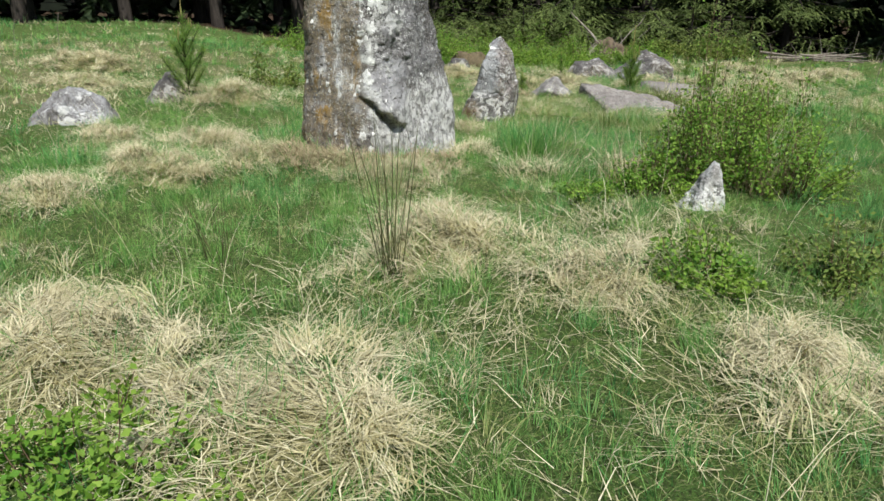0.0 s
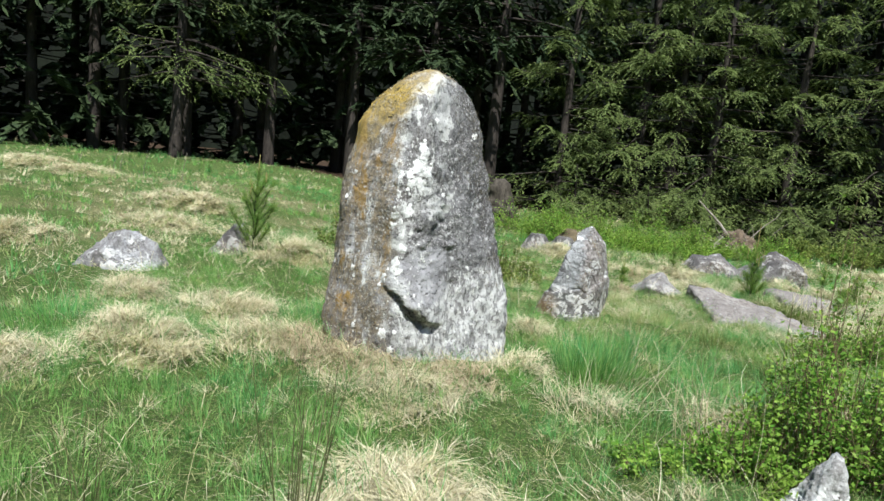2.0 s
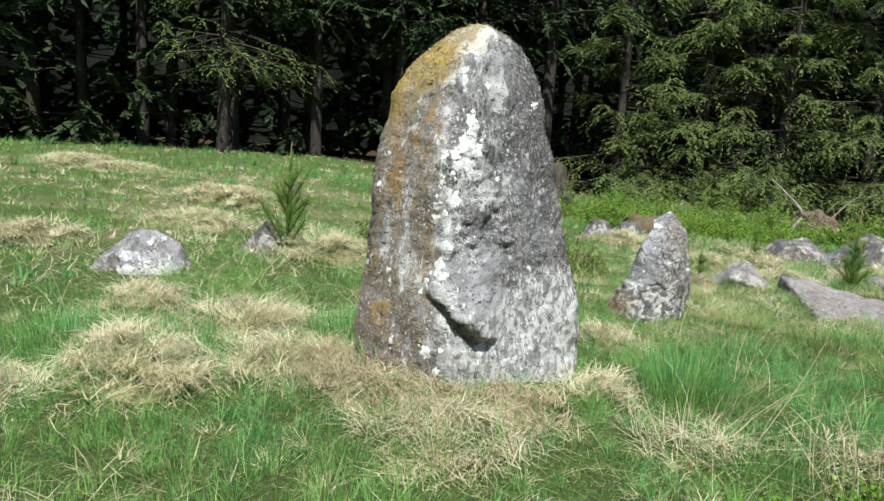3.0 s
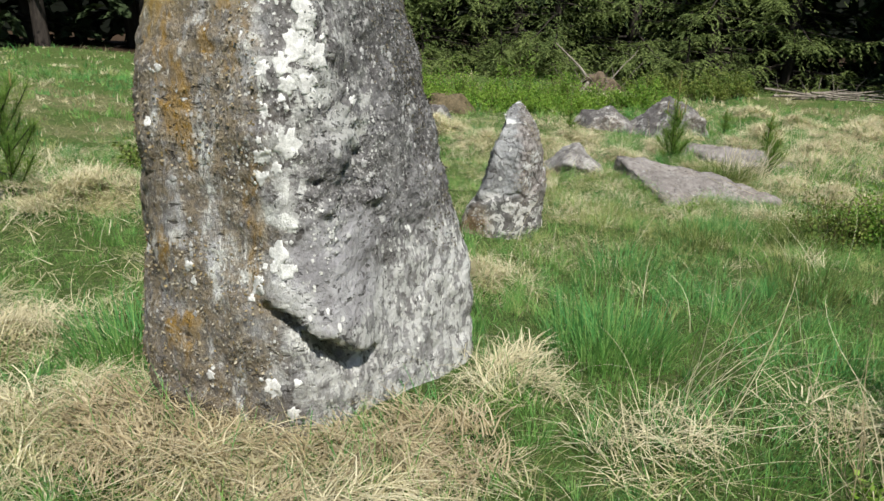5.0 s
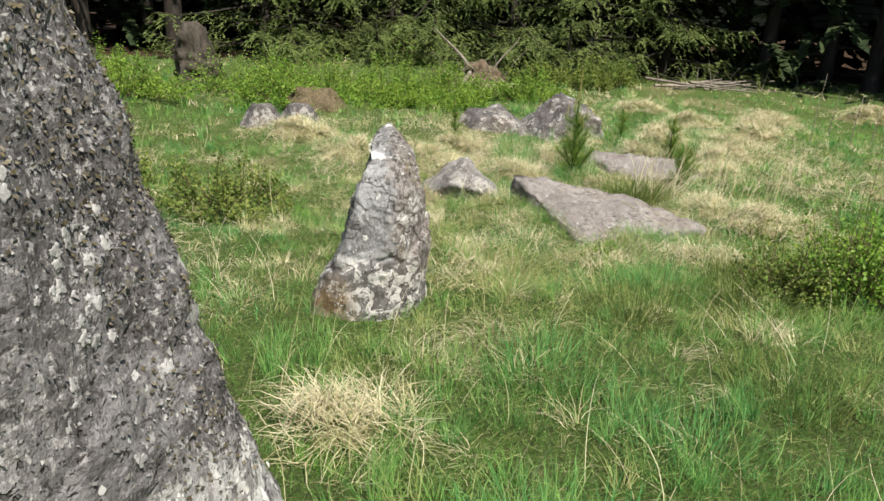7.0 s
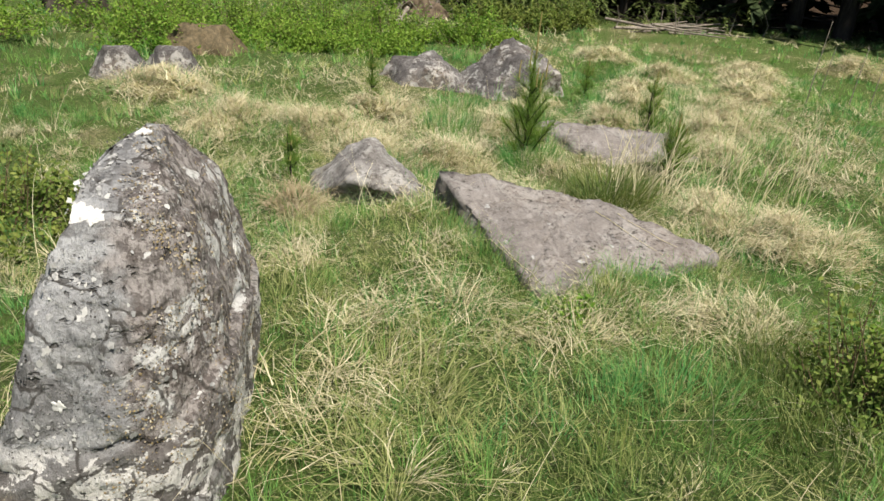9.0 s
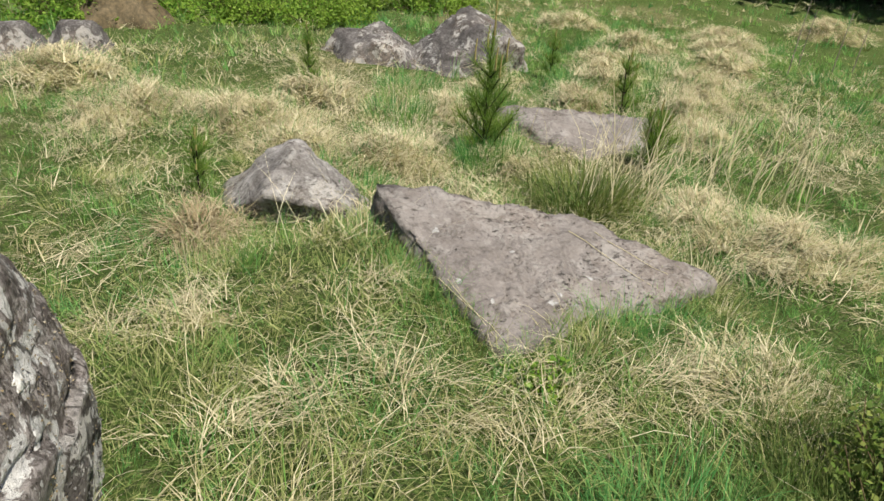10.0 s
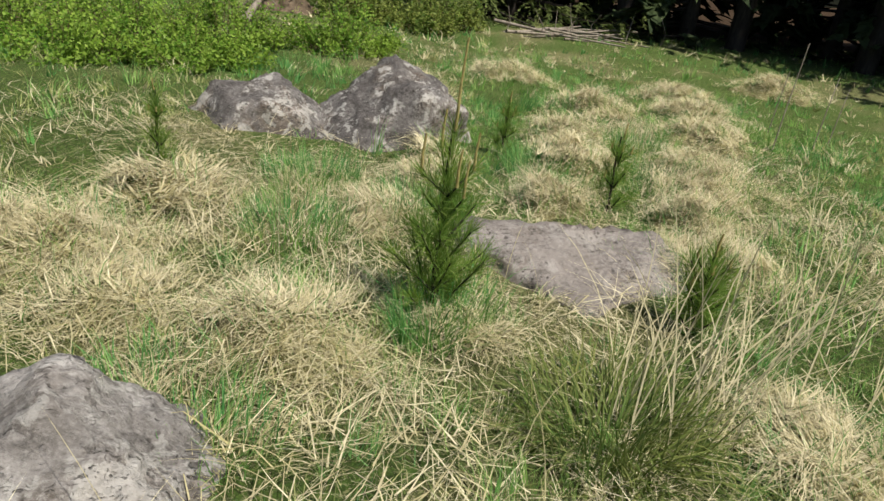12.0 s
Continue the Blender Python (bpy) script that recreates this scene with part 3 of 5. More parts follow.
def carve_notch(v, nrm):
    """The bulge on the near face and the dark overhang beneath it."""
    x, y, z = v[:, 0], v[:, 1], v[:, 2]
    face = smooth(-y - 0.25 * x, 0.05, 0.2)
    u = (x + 0.12) / 0.30
    edge = 0.70 - 0.27 * u  + 0.010 * np.sin(x * 55)
    across = smooth(u, -0.15, 0.35) * smooth(u, 0.84, 0.64)
    broad = smooth(u, -0.5, 0.3) * smooth(u, 1.25, 0.65)
    over = smooth(z, edge - 0.008, edge + 0.012) * np.exp(-(np.maximum(z - edge, 0) / 0.3) ** 2)
    deep = 0.03 + 0.075 * np.exp(-((u - 0.58) / 0.26) ** 2)
    under = smooth(z, edge + 0.006, edge - 0.008) * smooth(z, edge - deep, edge - 0.01)
    flat = nrm * np.array([1, 1, 0])
    # broken ledges above the bulge
    ledge = np.round(value_noise(x * 9 + y * 4, z * 13, 66) * 4) / 4 - 0.5 + 0.5 * (value_noise(x * 24 + y * 9, z * 34, 67) - 0.5)
    v = v + flat * (face * 0.045 * ledge * smooth(z, 0.92, 1.0) * smooth(z, 1.32, 1.2) * smooth(x, -0.1, -0.02) * smooth(x, 0.24, 0.14))[:, None]
    return v + flat * (face * (0.05 * broad * over - 0.10 * across * under))[:, None]


standing_stone = loft_stone(
    "standing_stone",
    [(-1.0, -0.25), (-0.86, -0.62), (-0.2, -1.0), (0.05, -0.92), (0.55, -0.25), (0.98, 0.45), (0.7, 0.95), (-0.3, 1.0), (-0.9, 0.6)],
    [(-0.25, .78, .60, .52, .50, 0, 0), (0.15, .72, .60, .50, .50, 0, 0), (0.3, .71, .60, .49, .48, 0, 0), (0.6, .68, .58, .50, .46, 0, 0),
     (0.9, .66, .50, .48, .42, 0, 0), (1.2, .64, .42, .46, .38, 0, 0), (1.5, .61, .33, .42, .33, 0, 0), (1.75, .56, .255, .37, .28, 0, 0),
     (1.92, .46, .19, .31, .23, 0, 0), (2.02, .34, .13, .24, .18, 0, 0), (2.08, .22, .07, .16, .12, -.02, 0), (2.11, .10, .03, .07, .06, -.05, 0)],
    MOSSY_STONE, pose(*M_AT, 0), 11, coarse=0.03, fine=0.011, around=170, up=180, carve=carve_notch)
tagged(standing_stone, "tall grey standing stone with white lichen and ochre moss", "standing stone")



def crust_flakes(stone, where, count, size, material, name):
    """Small raised flakes of lichen or moss on a stone's face."""
    me = stone.data
    co = np.empty(len(me.vertices) * 3, dtype=np.float32)
    me.vertices.foreach_get("co", co)
    co = co.reshape(-1, 3)
    nv = np.array([q.normal[:] for q in me.vertices])
    idx = rng.choice(np.nonzero(where(co))[0], count)
    n = nv[idx]
    tang = np.cross(n, rng.normal(size=(count, 3)))
    tang /= np.linalg.norm(tang, axis=1, keepdims=True)
    c = co[idx] + tang * rng.normal(0, 0.008, (count, 1)) + n * 0.004
    v, f = cards(c, tang + n * rng.uniform(0.1, 1.0, (count, 1)), rng.uniform(0.5, 1.5, count) * size, rng.uniform(0.4, 1.0, count) * size, n + rng.normal(0, 0.3, (count, 3)))
    stuff(part(name, mesh_from(name, v, f, material), stone))


def stuff(ob):
    ob["kind"] = "stuff"
    return ob


def rosettes(stone, where, count, small, large, material, name, stretch=1.0):
    """Flat crusts of lichen with ragged outlines, a millimetre or two thick, on a stone's face."""
    me = stone.data
    co = np.empty(len(me.vertices) * 3, dtype=np.float32)
    me.vertices.foreach_get("co", co)
    co = co.reshape(-1, 3)
    nv = np.array([q.normal[:] for q in me.vertices])
    idx = rng.choice(np.nonzero(where(co))[0], count)
    n = nv[idx] + rng.normal(0, 0.05, (count, 3))
    n /= np.linalg.norm(n, axis=1, keepdims=True)
    side = np.cross(n, np.array([0, 0, 1.0]))
    side /= np.maximum(np.linalg.norm(side, axis=1, keepdims=True), 1e-6)
    rise = np.cross(side, n)
    size = small + (large - small) * rng.uniform(0, 1, count) ** 2.2
    m = 12
    ang = np.linspace(0, 2 * np.pi, m, endpoint=False)[None] + rng.normal(0, 0.12, (count, m))
    rad = size[:, None] * rng.uniform(0.5, 1.25, (count, m))
    c = co[idx] + n * rng.uniform(0.0004, 0.0018, (count, 1)) + side * rng.normal(0, 0.008, (count, 1)) + rise * rng.normal(0, 0.008, (count, 1))
    ring = c[:, None] + side[:, None] * (np.cos(ang) * rad)[..., None] + rise[:, None] * (np.sin(ang) * rad * stretch)[..., None] - n[:, None] * (rad * 0.05)[..., None]
    v = np.concatenate([c[:, None], ring], 1).reshape(-1, 3)
    tri = np.array([(0, 1 + i, 1 + (i + 1) % m) for i in range(m)])
    f = (tri[None] + (np.arange(count) * (m + 1))[:, None, None]).reshape(-1, 3)
    stuff(part(name, mesh_from(name, v, f, material), stone))


def patchy(co, scale, level, seed):
    return value_noise(co[:, 0] * scale + co[:, 1] * scale, co[:, 2] * scale, seed) > level


crust_flakes(standing_stone, lambda c: (c[:, 0] > -0.02) & (c[:, 2] > 0.75) & (c[:, 1] < 0.35) & patchy(c, 5, 0.45, 51), 3600, 0.0075, FLAKE_GREY, "lichen_crust")
crust_flakes(standing_stone, lambda c: (c[:, 0] < -0.16) & (c[:, 1] < 0.3) & patchy(c, 4, 0.42, 52), 5200, 0.0105, FLAKE_BROWN, "moss_crust")



def near_spots(c, spots):
    """Points close to one of the (x, z, radius) spots on the near side."""
    hit = np.zeros(len(c), dtype=bool)
    for x, z, r in spots:
        hit |= ((c[:, 0] - x) ** 2 + (0.6 * (c[:, 2] - z)) ** 2 < r * r) & (c[:, 1] < 0.05)
    return hit & (value_noise(c[:, 0] * 9 + c[:, 1] * 5, c[:, 2] * 9, 53) > 0.38)


RIDGE_SPOTS = [(-.12, 1.47, .10), (-.08, 1.28, .09), (-.22, 1.12, .07), (-.24, .86, .07), (.16, 1.2, .06), (-.08, .48, .11), (-.16, 1.62, .07), (.02, .95, .07)]
rosettes(standing_stone, lambda c: near_spots(c, RIDGE_SPOTS), 900, .0015, .006, WHITE_LICHEN, "white_lichen", 1.2)
rosettes(standing_stone, lambda c: (c[:, 0] > -0.05) & (c[:, 1] < 0.35) & (c[:, 2] < 0.85) & patchy(c, 7, 0.42, 54), 1300, .002, .009, WHITE_LICHEN, "white_lichen", 1.7)
rosettes(standing_stone, lambda c: (c[:, 0] > 0.0) & (c[:, 1] < 0.35) & (c[:, 2] > 0.85) & patchy(c, 9, 0.5, 55), 1000, .0015, .006, GREY_LICHEN, "grey_lichen", 1.5)
rosettes(standing_stone, lambda c: (c[:, 0] < -0.2) & (c[:, 1] < 0.2) & patchy(c, 9, 0.5, 56), 900, .0015, .007, GREY_LICHEN, "grey_lichen", 1.4)

def lichen_patch(stone, x, y, z, r, name="white_lichen", material=LICHEN_CRUST):
    """One raised crust of white lichen with a lobed outline that follows the stone's face."""
    m = 18
    ok, at, n, _ = stone.closest_point_on_mesh((x, y, z))
    side = n.cross(Vector((0, 0, 1))).normalized()
    rise = side.cross(n)
    lobes, phase = rng.integers(3, 7), rng.uniform(0, 6.3)
    v = [at + n * 0.0024]
    for ring, lift in ((0.35, 0.0022), (0.7, 0.0019), (0.92, 0.0014), (1.0, -0.002)):
        for i in range(m):
            a = 2 * math.pi * i / m
            q = r * ring * (1 + 0.22 * math.sin(lobes * a + phase) + 0.16 * math.sin((2 * lobes + 1) * a + 2 * phase) + rng.normal(0, 0.06))
            ok, p, pn, _ = stone.closest_point_on_mesh(at + side * (q * math.cos(a)) + rise * (1.15 * q * math.sin(a)))
            v.append(p + pn * (lift + rng.normal(0, 0.0004)))
    f = [(0, 0, 1 + i, 1 + (i + 1) % m) for i in range(m)]
    for k in range(3):
        f += [(1 + k * m + i, 1 + k * m + m + i, 1 + k * m + m + (i + 1) % m, 1 + k * m + (i + 1) % m) for i in range(m)]
    flat = [j for q in f for j in (q if q[0] != q[1] else q[1:])]
    sizes = np.array([3] * m + [4] * (3 * m), dtype=np.int32)
    part(name, smooth_shade(mesh_from(name, [q[:] for q in v], flat, material, sizes)), stone)


# crusts down the ridge and beside it: x, y, z, radius
CRUSTS = [
    (-.01, -.38, 1.56, .044), (-.04, -.40, 1.49, .049), (.02, -.38, 1.46, .045), (-.08, -.43, 1.44, .035), (-.14, -.43, 1.43, .026), (-.07, -.43, 1.38, .031), (-.01, -.41, 1.38, .035),
    (-.07, -.46, 1.21, .05), (-.14, -.46, 1.18, .024), (-.16, -.45, 1.11, .025), (-.11, -.46, 1.14, .021), (.04, -.42, .92, .018), (-.07, -.48, .96, .021), (-.11, -.49, .88, .045), (-.09, -.51, .83, .03)]
CRUSTS += [(-.19, -.48, .77, .034), (-.38, -.42, .43, .02), (-.16, -.50, .42, .039), (-.10, -.49, .32, .028), (.11, -.27, 1.32, .018), (-.43, -.36, .80, .02), (-.42, -.37, .75, .018)]
CRUSTS += [(-.48, -.29, 1.42, .015), (-.53, -.28, 1.25, .02), (-.62, -.18, .8, .021), (-.02, -.40, 1.62, .04), (.22, .05, 1.72, .026), (.02, -.27, 1.79, .022)]
bpy.context.view_layer.update()
for x, y, z, r in CRUSTS:
    lichen_patch(standing_stone, x, y, z, r * 0.82)
    for _ in range(2):
        lichen_patch(standing_stone, x + rng.normal(0, 1.1 * r), y, z + rng.normal(0, 1.3 * r), r * rng.uniform(0.2, 0.42))
for x, y, z, wide, tall, count in ((.28, -.02, 1.22, .04, .06, 24), (.15, -.27, 1.08, .03, .03, 8), (.22, -.15, .92, .10, .12, 12), (.2, -.1, 1.5, .08, .16, 18), (.3, .0, 1.0, .12, .14, 9), (-.42, -.36, .9, .1, .3, 16)):
    for _ in range(count):
        dx = rng.normal(0, wide)
        lichen_patch(standing_stone, x + 0.5 * dx, y + dx, z + rng.normal(0, tall), rng.uniform(0.004, 0.013), "grey_lichen", GREY_CRUST)
crust_flakes(standing_stone, lambda c: (c[:, 0] > 0.08) & (c[:, 2] > 1.3) & (c[:, 1] > -0.15), 1500, 0.008, FLAKE_OLIVE, "moss_crust")
crust_flakes(standing_stone, lambda c: (c[:, 0] > 0.2) & (c[:, 1] > 0.0) & (c[:, 2] > 0.7), 1500, 0.009, FLAKE_OLIVE, "moss_crust")


def carve_ledge(v, nrm):
    """A cleft that runs round the stone at a third of its height."""
    x, y, z = v[:, 0], v[:, 1], v[:, 2]
    jag = 0.10 * (value_noise(x * 9 + y * 5, z * 0 + 2.0, 61) - 0.5) + 0.03 * (value_noise(x * 30 + y * 17, z * 0 + 5.0, 62) - 0.5)
    line = 0.40 + 0.22 * x + jag
    broken = smooth(value_noise(x * 6 + y * 7, z * 0 + 9.0, 63), 0.30, 0.6)
    cleft = np.exp(-((z - line) / 0.009) ** 2) * broken
    lip = smooth(z, line, line - 0.015) * smooth(z, line - 0.30, line - 0.02)
    block = np.round(value_noise(x * 7 + y * 6, z * 6, 64) * 4) / 4 - 0.5
    chip = value_noise(x * 26 + y * 21, z * 24, 65) - 0.5
    return v + nrm * np.array([1, 1, 0.2]) * (0.022 * lip - 0.016 * cleft + 0.024 * block + 0.012 * chip)[:, None]


small_stone = loft_stone(
    "pointed_stone",
    [(-1, -0.9), (0.2, -1.0), (0.55, -0.5), (1.0, 0.75), (0.85, 1.0), (0.0, 0.6), (-0.9, 0.0)],
    [(-0.2, .44, .34, .26, .85, 0, 0), (0.12, .40, .34, .24, .84, 0, 0), (0.3, .31, .34, .22, .83, 0, 0), (0.5, .21, .33, .19, .80, 0, 0),
     (0.7, .15, .29, .14, .74, 0, 0), (0.82, .10, .245, .08, .66, 0, 0), (0.89, .06, .19, .03, .56, 0, 0), (0.94, .05, .15, .03, .40, .01, .12), (0.975, .04, .10, .03, .26, .04, .22), (1.0, .01, .03, .01, .08, .08, .32)],
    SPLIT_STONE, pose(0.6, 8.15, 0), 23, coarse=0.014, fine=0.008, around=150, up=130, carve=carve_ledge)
tagged(small_stone, "pointed grey stone with pale lichen standing in the grass", "standing stone")

rosettes(small_stone, lambda c: (c[:, 2] > 0.05) & (c[:, 2] < 0.5) & patchy(c, 9, 0.4, 57), 1100, .002, .007, GREY_LICHEN, "grey_lichen")
rosettes(small_stone, lambda c: (c[:, 2] > 0.4) & patchy(c, 9, 0.45, 58), 900, .002, .008, GREY_LICHEN, "grey_lichen", 1.4)

bpy.context.view_layer.update()
for x, y, z, r in ((-.03, .0, .90, .026), (.0, -.01, .885, .02), (.08, .30, .99, .02), (.3, .4, .62, .02), (.31, .35, .5, .016), (-.1, -.15, .52, .014)):
    lichen_patch(small_stone, x, y, z, r)
crust_flakes(small_stone, lambda c: (c[:, 0] - 0.22 * c[:, 1] > 0.02) & (c[:, 2] > 0.25) & patchy(c, 8, 0.42, 59), 2600, 0.0065, FLAKE_BROWN, "moss_crust")
crust_flakes(small_stone, lambda c: (c[:, 2] > 0.05) & patchy(c, 9, 0.5, 60), 2600, 0.006, FLAKE_GREY, "lichen_crust")

white_stone = cut_stone(
    "upright_stone", [(-1, -0.2, 0.38, .085), (1, -0.1, 0.55, .085), (0.1, -1, 0.2, .07), (0, 1, 0.2, .07), (-0.5, -0.1, 1, .22), (0.75, 0, 1, .21), (0, 0, -1, .3)],
    WHITE_STONE, pose(1.73, 4.32, 0.22, 0, 12, 0), 31, 0.025, 0.012, 5)
tagged(white_stone, "small upright whitish stone below a bilberry bush", "stone")

slab_stone = cut_stone(
    "slab_stone", [(-0.981, -0.196, 0.05, .39), (0.25, -0.968, 0.12, .355), (0.319, 0.948, 0.1, .49), (0.715, 0.699, 0.12, .59), (0.0795, -0.241, 1, .145), (0, 0, -1, .3)],
    SLAB_STONE, pose(2.5, 9.55, -0.04), 41, 0.032, 0.013, 6, soft=40)
tagged(slab_stone, "flat grey-brown stone slab sunk in the grass", "stone slab")


bpy.context.view_layer.update()
for x, y, r in ((-.22, -.2, .016), (.02, -.2, .022), (.06, -.17, .012), (.28, -.08, .018), (-.3, .3, .02), (.45, .05, .014), (-.02, .1, .012), (-.33, -.05, .018), (.12, -.24, .013)):
    lichen_patch(slab_stone, x, y, 0.16, r * 0.8, "grey_lichen", GREY_CRUST)


def boulder(name, label, at, planes, seed, material=None, coarse=0.03, fine=0.014, detail=5):
    ob = cut_stone(name, planes, material or GREY_STONE, at, seed, coarse, fine, detail, soft=44)
    return tagged(ob, label, "boulder", "stones of the circle")


boulder("boulder", "wedge-shaped grey stone lying beside the slab", pose(1.76, 10.64, 0.06),
        [(-0.62, -0.1, 0.8, .22), (0.66, -0.1, 0.75, .15), (-0.35, -1, -0.55, .16), (0.3, -1, 0.1, .24), (0.0, -0.72, 0.7, .16), (0.1, 1, 0.5, .24), (-1, 0, 0, .42), (1, 0, 0, .34), (0, 0, -1, .2)], 51, WEDGE_STONE)
boulder("boulder", "low rounded boulder patched with white lichen", pose(-3.72, 6.98, 0.22),
        [(-0.55, -0.4, 0.8, .27), (0.6, -0.3, 0.8, .25), (-0.1, -1, 0.3, .3), (0.1, 1, 0.4, .3), (-1, 0, .1, .46), (1, 0, .1, .34), (0, 0, 1, .34), (0, 0, -1, .2)], 61, PALE_STONE, 0.05, 0.022)
boulder("boulder", "small dark stone half hidden by a young pine", pose(-3.2, 8.2, 0.34),
        [(-0.7, -0.3, 0.6, .18), (0.9, -0.2, 0.4, .16), (0, -1, 0.2, .16), (0, 1, 0.3, .16), (0, 0, 1, .28), (0, 0, -1, .25)], 71, GREY_STONE, 0.02, 0.008, 4)
boulder("boulder", "brown-grey flat-topped stone behind a young pine", pose(4.0, 11.38, -0.04),
        [(-0.9, -0.4, 0.2, .44), (0.1, -1, 0.35, .26), (0.2, 1, 0.1, .34), (1, 0, 0.4, .50), (0.02, -0.22, 1, .08), (0, 0, -1, .2)], 81, SLAB_STONE, 0.03, 0.012)
boulder("boulder", "low grey boulder beside the large angular one", pose(2.96, 14.1, 0.06),
        [(-0.8, -0.3, 0.6, .26), (0.55, -0.3, 0.7, .25), (0, -1, 0.25, .24), (0, 1, 0.3, .26), (-0.15, -0.3, 1, .17), (0, 0, -1, .25)], 91)
boulder("boulder", "large angular dark grey boulder with an overhang", pose(4.03, 14.0, -0.04),
        [(-0.6, -0.15, 0.8, .36), (0.9, -0.2, 0.3, .55), (0.25, -1, -0.15, .36), (-0.45, -0.9, 0.4, .42), (0, 1, 0.2, .4), (0.45, -0.2, 1, .42), (-1, 0, 0, .74), (0, 0, -1, .3)], 101, None, 0.05, 0.02)
boulder("boulder", "small grey stone on the far bilberry bank", pose(-0.15, 14.3, 0.15),
        [(-0.8, -0.3, 0.5, .16), (0.8, -0.3, 0.5, .16), (0, -1, 0.3, .14), (0, 1, 0.3, .14), (0, 0, 1, .16), (0, 0, -1, .2)], 111, None, 0.02, 0.01, 4)
boulder("boulder", "small grey stone on the far bilberry bank", pose(0.35, 14.5, 0.12),
        [(-0.7, -0.3, 0.5, .18), (0.8, -0.3, 0.5, .16), (0, -1, 0.3, .14), (0, 1, 0.3, .14), (0, 0, 1, .17), (0, 0, -1, .2)], 121, None, 0.02, 0.01, 4)
boulder("boulder", "red-brown mossy stone in bilberry", pose(0.6, 16.2, 0.08),
        [(-0.6, -0.3, 0.6, .26), (0.7, -0.3, 0.6, .28), (0, -1, 0.4, .24), (0, 1, 0.3, .24), (0.1, 0, 1, .22), (0, 0, -1, .25)], 131, RED_MOSS, 0.06, 0.03, 4)

# ---- grass ----
SLAB_PLAN = [(2.0, 10.02), (2.08, 9.6), (2.22, 9.16), (3.3, 9.42), (2.93, 9.78)]


def bare(x, y):
    """True where a stone stands."""
    hit = ((x + 0.5) / 0.55) ** 2 + ((y - 5.8) / 0.42) ** 2 < 1
    for cx, cy, a, b in ((0.65, 8.3, 0.22, 0.35), (1.72, 10.75, 0.3, 0.22), (-3.72, 7, 0.36, 0.26), (3.75, 11.45, 0.4, 0.24), (2.95, 14.05, 0.4, 0.3), (4.05, 14.1, 0.5, 0.35), (1.74, 4.34, .09, .06)):
        hit |= ((x - cx) / a) ** 2 + ((y - cy) / b) ** 2 < 1
    inside = np.ones_like(hit)
    for (ax, ay), (bx, by) in zip(SLAB_PLAN, SLAB_PLAN[1:] + SLAB_PLAN[:1]):
        inside &= (bx - ax) * (y - ay) - (by - ay) * (x - ax) > 0
    return hit | inside


# straw tussocks: x, y, radius, height
TUSSOCKS_NEAR = [
    (-1.45, 2.25, .55, .20), (-.5, 1.85, .52, .22), (-.05, 3.5, .55, .16), (.75, 3.05, .34, .12), (-2.15, 5.0, .50, .18), (-1.5, 5.3, .35, .12),
    (1.35, 2.1, .35, .14), (-2.6, 4.3, .4, .12), (-.35, 4.7, .35, .05), (.75, 5.25, .26, .05), (.3, 7.0, .22, .12), (1.85, 9.55, .17, .04), (.25, 5.7, .2, .05),
    (1.5, 5.4, .24, .07), (2.35, 8.85, .24, .04), (2.85, 8.75, .28, .05), (-2.1, 6.1, .45, .14), (-2.5, 8.3, .5, .2), (-.8, 5.15, .25, .08), (-3.0, 6.1, .4, .12), (1.4, 8.85, .36, .05), (1.72, 9.1, .26, .05), (1.15, 9.55, .3, .06), (2.0, 8.8, .28, .05), (1.1, 8.3, .3, .04)]
TUSSOCKS_FAR = [
    (2.4, 11.25, .32, .2), (1.85, 11.7, .24, .14), (3.75, 12.75, .26, .22), (4.35, 12.3, .28, .22), (5.35, 13.6, .34, .26), (4.0, 13.2, .24, .2), (2.2, 12.7, .28, .16), (5.1, 11.9, .28, .18), (3.1, 11.15, .18, .08), (4.95, 12.95, .42, .26), (3.15, 8.75, .30, .02), (1.6, 12.2, .5, .14), (.9, 12.4, .5, .14), (4.1, 9.6, .45, .14), (6.8, 13.4, .5, .25),
    (5.7, 12.4, .5, .24), (6.5, 14.7, .5, .2), (3.9, 10.1, .35, .12), (8.9, 15.9, .6, .25), (12.5, 17.1, .7, .35), (6.7, 16.8, .6, .2), (.3, 13.5, .5, .2),
    (4.6, 14.9, .4, .3), (-4.9, 9.5, .6, .16), (-5.6, 11.3, .8, .18), (-5.6, 7.6, .6, .16), (3.2, 12.3, .3, .12), (7.9, 14.6, .5, .2), (4.7, 11.3, .4, .14), (-11.3, 14.3, .9, .25), (-9.2, 13.2, .7, .2)]


